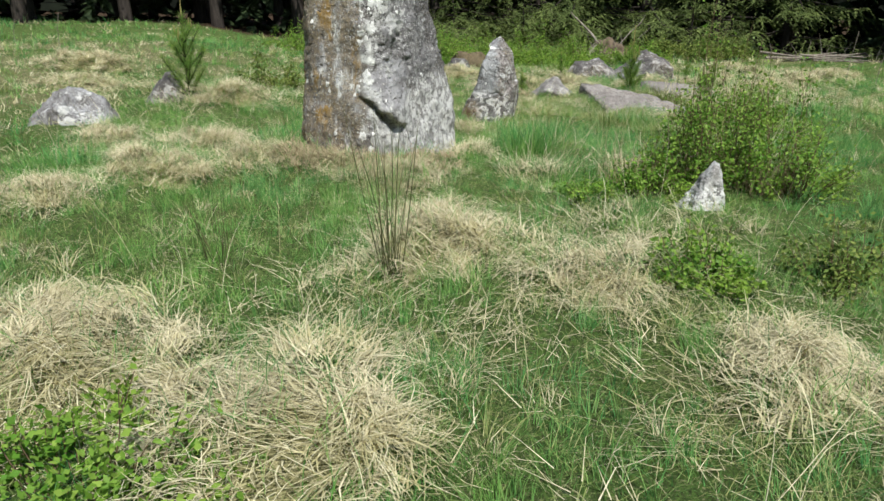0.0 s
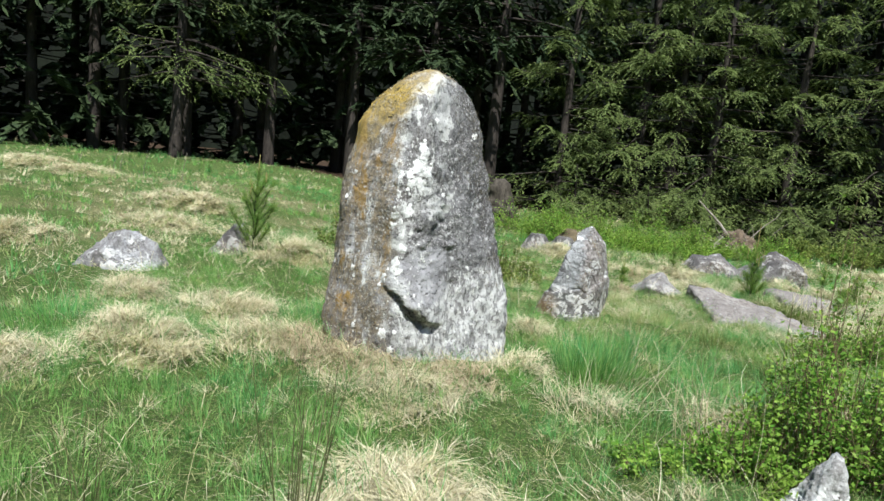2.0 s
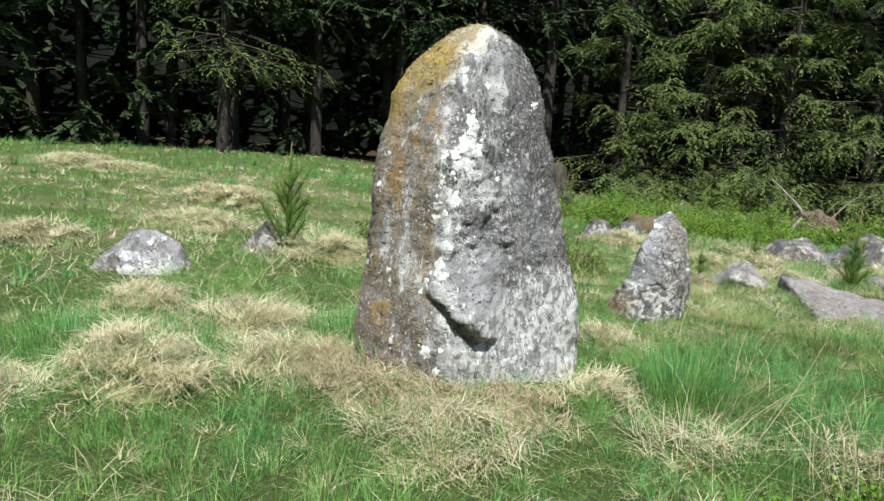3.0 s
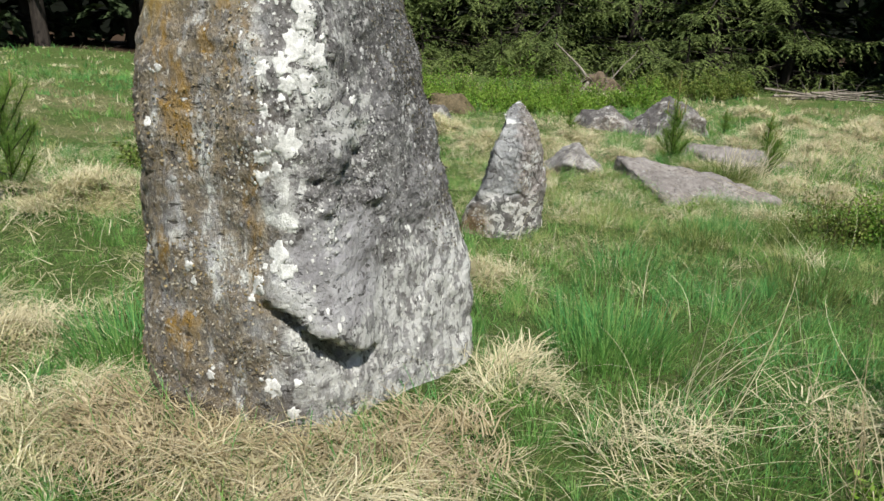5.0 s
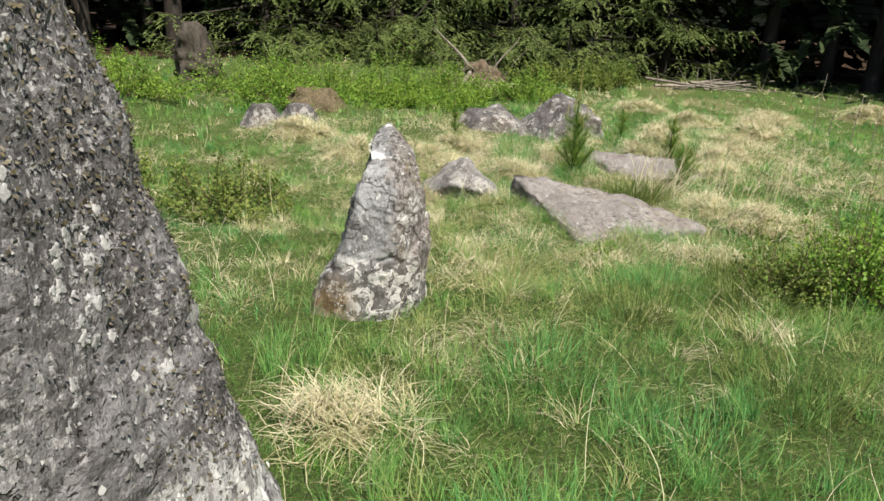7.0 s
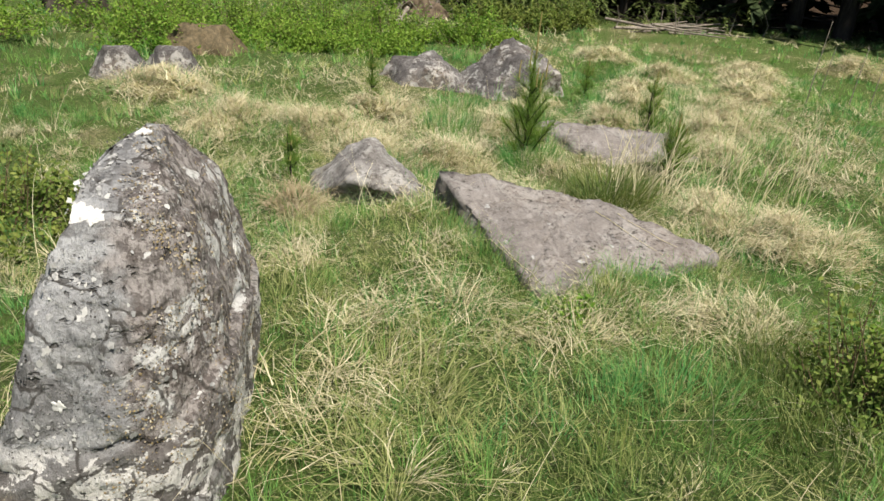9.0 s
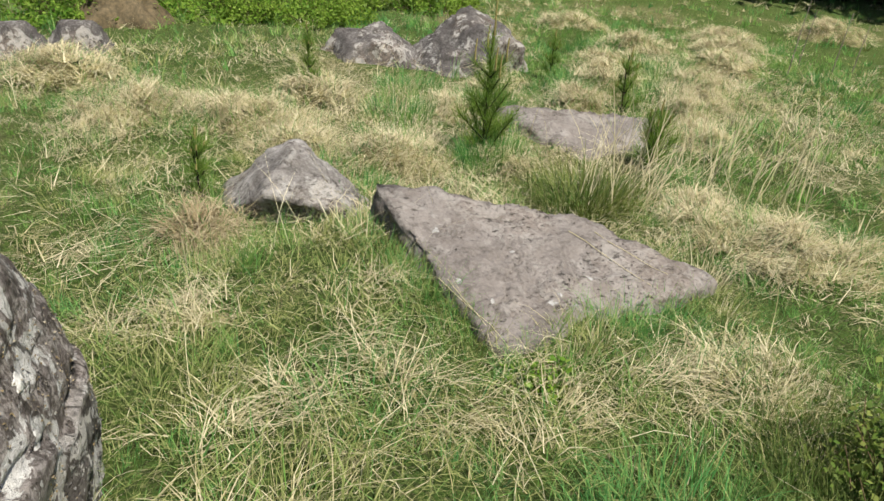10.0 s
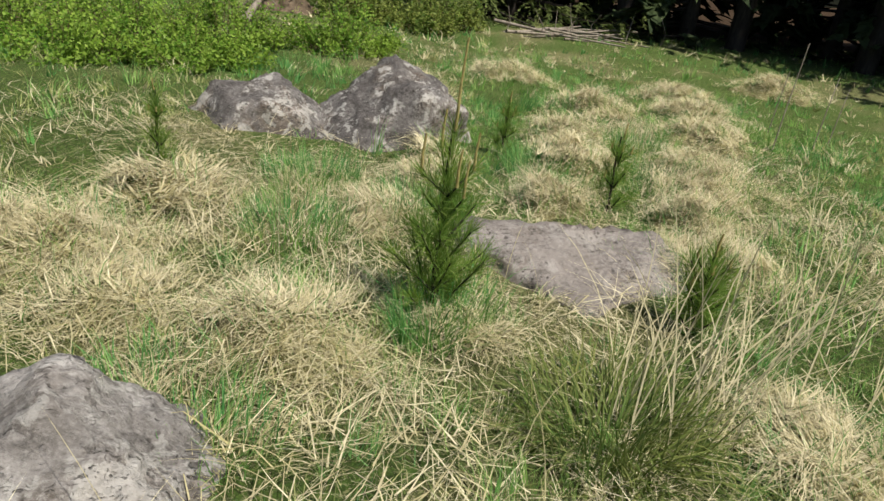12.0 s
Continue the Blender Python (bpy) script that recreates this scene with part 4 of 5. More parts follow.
def straw_tussock(x, y, r, h, material, count, label, width=0.005, segs=4):
    """A hummock of collapsed dead blades, combed one way and tangled, with fresh blades coming through."""
    thing = empty_thing("grass_tussock", pose(x, y, gz(x, y)), label, "grass tussock", "grass tussocks")
    h = h * 0.8
    loose = int(count * 0.6)
    ang, rad = rng.uniform(0, 2 * np.pi, loose), rng.uniform(0, 1, loose) ** 0.62
    ragged = r * (0.35 + 1.3 * value_noise(np.cos(ang) * 2.2 + x * 5, np.sin(ang) * 2.2 + y * 5, 41))
    bx, by = np.cos(ang) * rad * ragged, np.sin(ang) * rad * ragged
    bz = h * (1 - rad ** 2) ** 0.8 - 0.02 + 0.09 * (value_noise(bx * 7 + x, by * 7 + y, 42) - 0.5)
    base = gz(x, y)
    bz = bz + ground_z(x + bx, y + by) - base
    flow = 7.0 * value_noise(bx * 3.5 + x * 7, by * 3.5 + y * 7, 43) + rng.normal(0, 0.6, loose)
    chunks = [grass_blades(bx, by, bz, rng.uniform(0.06, 0.24, loose), rng.uniform(0.5, 1.5, loose) * width, rng.uniform(0.8, 1.5, loose), flow, rng.uniform(0.05, 0.6, loose) * (0.4 + rad), segs, 0.9)]
    # mop heads: blades that rise together, arch over and hang
    mops, n = max(4, int(34 * r)), count - loose
    ma, mr = rng.uniform(0, 2 * np.pi, mops), rng.uniform(0, 1, mops) ** 0.6 * r * 0.95
    pick = rng.integers(0, mops, n)
    oa = rng.uniform(0, 2 * np.pi, n)
    od = rng.uniform(0, 0.09, n)
    way = rng.uniform(0, 2 * np.pi, mops)[pick] + rng.normal(0, 0.75, n)
    top = h * np.maximum(1 - (mr / r) ** 2, 0) + rng.uniform(-0.02, 0.04, mops) + ground_z(x + np.cos(ma) * mr, y + np.sin(ma) * mr) - base
    chunks.append(grass_blades(np.cos(ma[pick]) * mr[pick] + np.cos(oa) * od, np.sin(ma[pick]) * mr[pick] + np.sin(oa) * od, top[pick], rng.uniform(0.10, 0.27, n), rng.uniform(0.6, 1.5, n) * width,
                               rng.uniform(0.3, 1.1, n), way, rng.uniform(0.5, 1.25, n), segs, 0.6))
    v, f = joined(chunks)
    stuff(part("straw", mesh_from("straw", v, f, material), thing))
    k, m = 9, 28
    rr = np.linspace(0, 1, k)[:, None]
    aa = np.linspace(0, 2 * np.pi, m, endpoint=False)[None]
    edge = r * 0.85 * (0.35 + 1.3 * value_noise(np.cos(aa) * 2.2 + x * 5, np.sin(aa) * 2.2 + y * 5, 41))
    dome = np.stack([np.cos(aa) * rr * edge, np.sin(aa) * rr * edge, h * 0.9 * (1 - rr ** 2) - 0.04 + 0 * aa], 2)
    dome[..., 2] += 0.07 * (value_noise(dome[..., 0] * 6 + x, dome[..., 1] * 6 + y, 42) - 0.5) - 0.02 + ground_z(x + dome[..., 0], y + dome[..., 1]) - base
    i, j = np.meshgrid(np.arange(k - 1), np.arange(m), indexing="ij")
    q0, q1 = (i * m + j).ravel(), (i * m + (j + 1) % m).ravel()
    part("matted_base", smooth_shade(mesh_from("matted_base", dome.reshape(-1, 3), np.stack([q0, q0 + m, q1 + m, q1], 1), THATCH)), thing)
    n = int(count * 0.2)
    ang, rad = rng.uniform(0, 2 * np.pi, n), np.sqrt(rng.uniform(0, 1, n)) * r * 1.25
    v, f = grass_blades(np.cos(ang) * rad, np.sin(ang) * rad, h * np.maximum(1 - (rad / r) ** 2, 0) - 0.02 + ground_z(x + np.cos(ang) * rad, y + np.sin(ang) * rad) - base, rng.uniform(0.08, 0.24, n), rng.uniform(0.003, 0.005, n), rng.uniform(0.1, 0.9, n), rng.uniform(0, 2 * np.pi, n), rng.uniform(0.0, 0.5, n), 4)
    stuff(part("grass", mesh_from("grass", v, f, GREEN), thing))
    return thing


for x, y, r, h in TUSSOCKS_NEAR:
    thin = 0.32 if x > 0.5 and y > 8 else 0.45 if x > 0.5 and y > 5 else 1.1
    straw_tussock(x, y, r, h, STRAW, int(2100 * thin * (r / 0.4) ** 1.8), "pale dead grass tussock with bent straw blades", 0.0034 if y > 8 and x > 0 else 0.0048)
for x, y, r, h in TUSSOCKS_FAR:
    straw_tussock(x, y, r, h, STRAW, int((2300 if y < 12.5 and x > 0 else 1600) * (r / 0.4) ** 1.4), "pale dead grass tussock among the stones", 0.0052 if y < 12.5 and x > 0 else 0.010, 3)
for x, y, r, h in ((-1.05, 5.35, .32, .18), (-.62, 5.08, .34, .08), (-.15, 5.15, .28, .03), (1.2, 10.4, .22, .06)):
    straw_tussock(x, y, r, h, BROWN_STRAW, 1500, "brownish dead grass round the foot of a stone", 0.005)


def scatter(n, x0, x1, y0, y1):
    x, y = rng.uniform(x0, x1, n), rng.uniform(y0, y1, n)
    keep = ~bare(x, y)
    return x[keep], y[keep]


def tufts(x, y, size, per, tall, width, upright, hang, k):
    """Tufts at (x, y): blades that fan out from one foot. size and tall vary from tuft to tuft."""
    n = len(x) * per
    i = np.repeat(np.arange(len(x)), per)
    ang, rad = rng.uniform(0, 2 * np.pi, n), np.sqrt(rng.uniform(0, 1, n)) * size[i]
    comb = rng.uniform(0, 2 * np.pi, len(x))[i]
    way = np.arctan2(np.sin(ang) + 1.1 * np.sin(comb), np.cos(ang) + 1.1 * np.cos(comb)) + rng.normal(0, 0.55, n)
    z = (ground_z(x, y) - 0.02)[i]
    return grass_blades(x[i] + np.cos(ang) * rad, y[i] + np.sin(ang) * rad, z, tall[i] * rng.uniform(0.55, 1.1, n), rng.uniform(0.6, 1.35, n) * width, np.abs(rng.normal(upright, 0.22, n)), way, rng.uniform(0.3, 1.0, n) * hang, k)


def meadow():
    green, dry, sere = [], [], []
    near = (-3.6, 4.6, 0.6, 13.0)
    zones = [
        (7200, 32, 60000, -3.6, 4.6, 0.6, 13.0, 1.0, 0.0036, None),
        (900, 18, 9000, 4.6, 8.6, 8.0, 15.0, 1.1, 0.008, None),
        (4600, 13, 26000, -9, 11, 6.0, 20.0, 1.2, 0.0105, near),
        (300, 12, 8000, -5, 6, -2.0, 6.0, 1.0, 0.007, near),
        (3600, 8, 9000, -24, 22, 8.0, 29.0, 1.5, 0.02, (-9, 11, 6.0, 20.0)),
    ]
    for count, per, fill, x0, x1, y0, y1, tall, wide, skip in zones:
        for clumped, n in ((True, count), (False, fill)):
            x, y = scatter(n, x0, x1, y0, y1)
            out = y + 0.16 * np.abs(x) < 28.0
            if skip:
                out &= ~((x > skip[0]) & (x < skip[1]) & (y > skip[2]) & (y < skip[3]))
            out &= ~(((x > 2.9) & (y < 4.5)) | ((x < -2.7) & (y < 3.2))) | (rng.random(len(x)) < 0.3)
            x, y = x[out], y[out]
            share = straw_share(x, y)
            pale_strip = smooth(y, 7.2, 8.2) * smooth(x, 0.3, 0.9) * smooth(x, 2.8, 2.3)
            chance = 0.13 + 0.03 * smooth(y, 7.5, 10) + 0.24 * pale_strip + 0.58 * share
            is_dry = rng.random(len(x)) < chance
            fading = is_dry & (rng.random(len(x)) < 0.55 + 0.3 * pale_strip - 0.40 * share)
            lush = 0.55 + 0.9 * value_noise(x * 2.3, y * 2.3, 13)
            for some, bunch, upright, hang in ((~is_dry, green, 0.22, 0.55), (is_dry & ~fading, dry, 0.55, 1.1), (fading, sere, 0.4, 0.8)):
                m = some.sum()
                if clumped:
                    bunch.append(tufts(x[some], y[some], rng.uniform(0.02, 0.07, m) * (0.6 + 0.4 * tall), per, rng.uniform(0.10, 0.24, m) * tall * lush[some], wide, upright, hang, 4 if bunch is dry and skip is None else 3))
                else:
                    bunch.append(grass_blades(x[some], y[some], ground_z(x[some], y[some]) - 0.015, rng.uniform(0.04, 0.14, m) * tall * lush[some], rng.uniform(0.6, 1.3, m) * wide, np.abs(rng.normal(upright + 0.2, 0.35, m)),
                                              rng.uniform(0, 2 * np.pi, m), rng.uniform(0.05, 0.8, m), 3, 0.8))
    # matted litter of flat dead blades
    for n, x0, x1, y0, y1, wide in ((26000, 0.4, 7.0, 9.9, 14.6, 0.0052), (12000, -4.5, -0.6, 5.6, 10.5, 0.0065), (12000, -1.8, 2.0, 1.0, 4.2, 0.004)):
        x, y = scatter(n, x0, x1, y0, y1)
        keep = rng.random(len(x)) < 0.10 + 0.8 * straw_share(x, y)
        x, y = x[keep], y[keep]
        m = len(x)
        dry.append(grass_blades(x, y, ground_z(x, y) + rng.uniform(0.0, 0.05, m), rng.uniform(0.08, 0.34, m), rng.uniform(0.6, 1.4, m) * wide, rng.uniform(0.9, 1.6, m), 2 * np.pi * value_noise(x * 1.6, y * 1.6, 14) + rng.normal(0, 0.8, m), rng.uniform(0, 0.6, m), 3, 1.0))
    # fading blades that lie in the green
    for n, x0, x1, y0, y1 in ((3000, 0.2, 3.4, 6.4, 10.0), (6000, 0.6, 3.4, 7.4, 10.0), (6000, -2.2, 2.0, 1.0, 5.0)):
        x, y = scatter(n, x0, x1, y0, y1)
        m = len(x)
        sere.append(grass_blades(x, y, ground_z(x, y) + rng.uniform(0.0, 0.05, m), rng.uniform(0.06, 0.2, m), rng.uniform(0.6, 1.3, m) * 0.0032, rng.uniform(0.7, 1.5, m), rng.uniform(0, 2 * np.pi, m), rng.uniform(0, 0.5, m), 3, 1.2))
    # long arching culms
    n = 1500
    x, y = scatter(n, -3.6, 5.5, 1.0, 13.5)
    m = len(x)
    dry.append(grass_blades(x, y, ground_z(x, y), rng.uniform(0.3, 0.62, m), rng.uniform(0.002, 0.0035, m), rng.uniform(0.1, 0.9, m), rng.uniform(0, 2 * np.pi, m), rng.uniform(0.1, 0.7, m), 7))
    v, f = joined(green)
    tagged(part("meadow_grass", mesh_from("meadow_grass", v, f, GREEN)), "fine fresh green grass covering the moor", "grass", kind="stuff")
    v, f = joined(dry)
    tagged(part("dry_grass", mesh_from("dry_grass", v, f, STRAW)), "dead straw-coloured grass lying among the green", "grass", kind="stuff")
    v, f = joined(sere)
    tagged(part("yellowing_grass", mesh_from("yellowing_grass", v, f, SERE)), "yellow-green fading grass blades among the turf", "grass", kind="stuff")


meadow()


def blade_clump(name, label, x, y, n, r, tall, width, material, lean=0.25, droop=0.25, k=6, singly=False, bearing=None):
    thing = empty_thing(name, pose(x, y, gz(x, y) - 0.02), label, name.replace("_", " "))
    ang, rad = rng.uniform(0, 2 * np.pi, n), np.sqrt(rng.uniform(0, 1, n)) * r
    flow = ang + rng.normal(0, 0.5, n) if bearing is None else np.full(n, bearing) + rng.normal(0, 0.45, n)
    v, f = grass_blades(np.cos(ang) * rad, np.sin(ang) * rad, np.zeros(n), rng.uniform(0.5, 1.0, n) * tall, rng.uniform(0.7, 1.3, n) * width, np.abs(rng.normal(0, lean, n)), flow, rng.uniform(0, droop, n), k)
    if not singly:
        m, t = len(v) // n, len(f) // n
        step = (n + 4) // 5
        for i in range(0, n, step):
            j = min(n, i + step)
            stuff(part("blade_tuft", mesh_from("blade_tuft", v[i * m:j * m], f[i * t:j * t] - i * m, material), thing))
        return thing
    m, t = len(v) // n, len(f) // n
    for i in range(n):
        part("stem", mesh_from("stem", v[i * m:(i + 1) * m], f[i * t:(i + 1) * t] - i * m, material), thing)
    return thing


def stone_top_grass():
    n = 130
    x, y = rng.uniform(-0.30, 0.02, n), rng.uniform(-0.1, 0.1, n)
    hit = [standing_stone.ray_cast((a, b, 3), (0, 0, -1)) for a, b in zip(x, y)]
    z = np.array([h[1].z if h[0] else 2.0 for h in hit])
    v, f = grass_blades(x, y, z - 0.005, rng.uniform(0.02, 0.06, n), np.full(n, 0.003), rng.uniform(0.2, 1.2, n), rng.uniform(0, 6.3, n), rng.uniform(0, 0.6, n))
    ob = empty_thing("grass_clump", pose(*M_AT, 2.09), "short dry grass growing on top of the standing stone", "grass clump")
    stuff(part("blade_tuft", mesh_from("blade_tuft", v - np.array([0, 0, 2.09]), f, BROWN_STRAW), ob))


bpy.context.view_layer.update()
stone_top_grass()
blade_clump("rush_clump", "dark thin rush stems rising from straw", -0.24, 3.05, 30, 0.05, 0.95, 0.006, RUSH, 0.14, 0.15, singly=True)
blade_clump("rush_clump", "dark thin rush stems rising from straw", -1.1, 3.2, 24, 0.07, 0.62, 0.005, RUSH, 0.2, 0.2, singly=True)
for x, y in ((2.12, 9.24), (2.06, 9.42), (2.01, 9.6), (1.97, 9.78), (1.93, 9.96), (1.92, 10.14)):
    blade_clump("grass_clump", "dry and green grass leaning against the slab", x, y, 110, 0.10, 0.20, 0.0036, SERE, 0.5, 0.7, 5)
    blade_clump("grass_clump", "dry and green grass leaning against the slab", x - 0.01, y + 0.08, 120, 0.09, 0.17, 0.0036, GREEN, 0.45, 0.6, 5)
for x, y, kind in ((2.3, 9.02, GREEN), (2.55, 9.1, SERE), (2.8, 9.18, GREEN), (3.05, 9.24, GREEN), (3.3, 9.3, SERE), (3.42, 9.5, STRAW), (3.2, 9.72, STRAW), (2.95, 9.9, SERE), (2.6, 10.05, STRAW), (2.2, 10.2, SERE), (2.4, 9.0, STRAW), (2.7, 9.08, GREEN)):
    blade_clump("grass_clump", "short grass overhanging the edge of the slab", x, y, 170, 0.13, 0.19, 0.0036, kind, 0.55, 0.7, 4)
blade_clump("grass_clump", "leafy green grass clump with long arching blades", 3.26, 10.4, 900, 0.26, 0.40, 0.0065, OLIVE, 0.7, 1.0)
blade_clump("grass_clump", "tall straw stalks leaning out of a grass clump", 3.5, 10.4, 60, 0.25, 0.95, 0.006, STRAW, 0.6, 0.3, bearing=0.3, singly=True)
blade_clump("grass_clump", "tall straw stalks leaning out of a grass clump", 4.4, 10.4, 70, 0.4, 0.95, 0.006, STRAW, 0.6, 0.3, bearing=0.3, singly=True)
blade_clump("grass_clump", "thick tuft of fresh green grass", 0.75, 6.0, 700, 0.28, 0.34, 0.0045, GREEN, 0.35, 0.4)
blade_clump("grass_clump", "thick tuft of fresh green grass", -1.35, 6.1, 600, 0.3, 0.32, 0.005, GREEN, 0.35, 0.4)
blade_clump("grass_clump", "thick tuft of dark green grass", -2.9, 5.3, 700, 0.45, 0.26, 0.005, GREEN, 0.4, 0.4)
# Olive tufts put a soft shadow on the grass here into the blade colour.
for x, y in ((2.95, 8.4), (3.1, 8.65), (2.8, 8.15)):
    blade_clump("grass_clump", "dense grass tuft beside bilberry, its dark green standing in for shade", x, y, 520, 0.2, 0.24, 0.0036, OLIVE, 0.4, 0.6, 4)
blade_clump("grass_clump", "tall straw stalks leaning out of the bilberry", 2.5, 5.8, 50, 0.35, 0.95, 0.0045, STRAW, 0.5, 0.5, singly=True)
for x, y in ((1.62, 4.86), (2.1, 4.7), (2.5, 4.9), (1.35, 4.95)):
    blade_clump("grass_clump", "brown dead grass standing in the bilberry", x, y, 60, 0.2, 0.6, 0.0045, BROWN_STRAW, 0.4, 0.5, 5)
blade_clump("grass_clump", "long pale blades arching over the grass", 0.95, 5.5, 46, 0.16, 0.85, 0.004, STRAW, 0.95, 0.9, bearing=-0.15, singly=True)
blade_clump("grass_clump", "low tuft of green grass among dead blades", 1.05, 5.3, 500, 0.32, 0.2, 0.0045, GREEN, 0.55, 0.6)
blade_clump("grass_clump", "low tuft of green grass among dead blades", 1.55, 5.75, 500, 0.34, 0.26, 0.0045, GREEN, 0.5, 0.6)
blade_clump("grass_clump", "dead blades spilling over a low hummock", 0.72, 5.2, 60, 0.14, 0.5, 0.004, STRAW, 1.0, 0.9, singly=True)

for x, y, r, tall in ((3.08, 11.22, .2, .34), (3.5, 12.35, .26, .3), (2.7, 12.2, .28, .26), (4.65, 12.9, .26, .32), (5.3, 12.6, .3, .3), (1.95, 11.05, .26, .22), (3.0, 12.9, .3, .26), (5.9, 13.3, .3, .3), (2.1, 10.75, .2, .2)):
    blade_clump("grass_clump", "loose tuft of green grass between straw tussocks", x, y, int(1500 * r), r, tall, 0.006, GREEN, 0.4, 0.45, 4)
for x, y, r, tall, kind in ((1.2, 7.3, .26, .26, GREEN), (1.9, 7.8, .24, .24, OLIVE), (1.35, 8.5, .26, .22, SERE), (2.35, 8.25, .26, .26, GREEN), (1.05, 9.2, .28, .2, SERE), (1.65, 9.0, .2, .22, GREEN),
                            (2.75, 7.9, .24, .26, OLIVE), (1.55, 6.6, .28, .26, GREEN), (2.2, 6.9, .28, .28, OLIVE), (1.2, 10.0, .2, .16, GREEN), (0.5, 7.5, .2, .22, SERE)):
    blade_clump("grass_clump", "small loose tuft of moor grass", x, y, int(1500 * r), r, tall, 0.0045, kind, 0.5, 0.6, 4)


# ---- bushes ----
def bush(label, x, y, r, h, leaves, material, leaf=0.02, name="bilberry_bush", squash=1.0, tilt=0.0):
    """A low shrub of many upright shoots with small leaves."""
    thing = empty_thing(name, pose(x, y, gz(x, y) - 0.02, 0, 0, tilt), label, "bush", "bushes")
    n = max(12, int(leaves / 28))
    ang, rad = rng.uniform(0, 2 * np.pi, n), np.sqrt(rng.uniform(0, 1, n))
    lump = 0.18 + 1.3 * value_noise(np.cos(ang) * rad * 3.4 + x * 3, np.sin(ang) * rad * 3.4 + y * 3, 21) ** 1.3 + rng.normal(0, 0.12, n)
    tip = np.stack([np.cos(ang) * rad * r, np.sin(ang) * rad * r * squash, h * (1 - 0.5 * rad ** 2) * np.maximum(lump, 0.2) * rng.uniform(0.5, 1.05, n)], 1)
    foot = tip * np.array([0.55, 0.55, 0]) + np.stack([rng.normal(0, 0.03, n), rng.normal(0, 0.03, n), np.zeros(n)], 1)
    s = np.linspace(0, 1, 4)[None, :, None]
    path = foot[:, None] + (tip - foot)[:, None] * s + rng.normal(0, 0.03 * h, (n, 4, 3)) * s
    v, f = tubes(path, np.full(n, 0.004), np.full(n, 0.0015), 3)
    stuff(part("twig_mass", mesh_from("twig_mass", v, f, TWIG), thing))
    pick = rng.integers(0, n, leaves)
    t = rng.uniform(0.15, 1.0, leaves) ** 0.6
    c = foot[pick] + (tip - foot)[pick] * t[:, None] + rng.normal(0, 0.016 + 0.022 * h, (leaves, 3))
    c[:, 2] = np.maximum(c[:, 2], 0.02)
    along = rng.normal(size=(leaves, 3)) * np.array([1, 1, 0.7]) + np.array([0, 0, 0.35])
    face = rng.normal(size=(leaves, 3)) * 0.6 + np.array([0.1, -0.2, 1.0])
    v, f = cards(c, along, rng.uniform(0.75, 1.5, leaves) * leaf, rng.uniform(0.45, 0.9, leaves) * leaf, face)
    stuff(part("leaves", mesh_from("leaves", v, f, material), thing))
    return thing


bush("waist-high green bilberry bush beside the whitish stone", 1.95, 5.0, .48, 1.3, 5600, BILBERRY, .026)
bush("spreading green bilberry bush beside the whitish stone", 1.5, 4.7, .38, .48, 3600, BILBERRY, .026)
bush("dense green bilberry bush behind the whitish stone", 2.4, 4.75, .50, .85, 3900, BILBERRY, .026)
bush("low bilberry growing through dead grass", 1.22, 2.95, .27, .26, 2000, BILBERRY, .024)
bush("dark low bilberry growing through dead grass", 1.95, 3.05, .34, .32, 2200, HEATH, .024)
bush("bright green bilberry shoots low to the ground", -.95, 1.5, .45, .28, 4200, BILBERRY, .028)
bush("bilberry bush on a hummock in the grass", 3.52, 7.98, .45, .75, 6000, BILBERRY, .024)
bush("low bilberry in green grass beside the path", 3.1, 8.1, .34, .45, 3800, HEATH, .022)
bush("bilberry bush behind the young pine", -2.35, 9.6, .5, .5, 2800, HEATH, .035)
bush("bilberry bush growing on a straw hummock", -0.35, 10.2, .55, .60, 4800, HEATH, .028)
bush("bilberry bush growing on a straw hummock", -1.5, 11.0, .55, .5, 3000, HEATH, .034)
bush("tiny bilberry shoots in front of the slab", 2.28, 8.98, .13, .12, 500, BILBERRY, .022)
bush("low bilberry at the foot of the standing stone", 1.0, 4.6, .28, .18, 1400, BILBERRY, .024)
for x, y, r, h in ((-2.4, 16.6, 1.3, .7), (-0.6, 18.6, 1.3, .75), (1.0, 19.0, 1.2, .8), (2.5, 19.2, 1.2, .85), (3.6, 18.6, .9, .6), (0.2, 16.8, 1.0, .5), (1.7, 17.0, 1.0, .5), (5.2, 18.6, .9, .5), (2.9, 16.9, .9, .4), (-3.6, 18.8, 1.2, .7)):
    bush("bright green bilberry thicket on the bank before the forest", x, y, r, h * 1.3, 6000, BILBERRY, .042)
for x, y, r, h in ((8.0, 22.5, 1.0, 1.1), (9.2, 23.3, .9, .9), (6.8, 22.6, .9, .7)):
    bush("leafy green shrub at the forest edge", x, y, r, h * 0.9, 3400, HEATH, .06, "shrub")


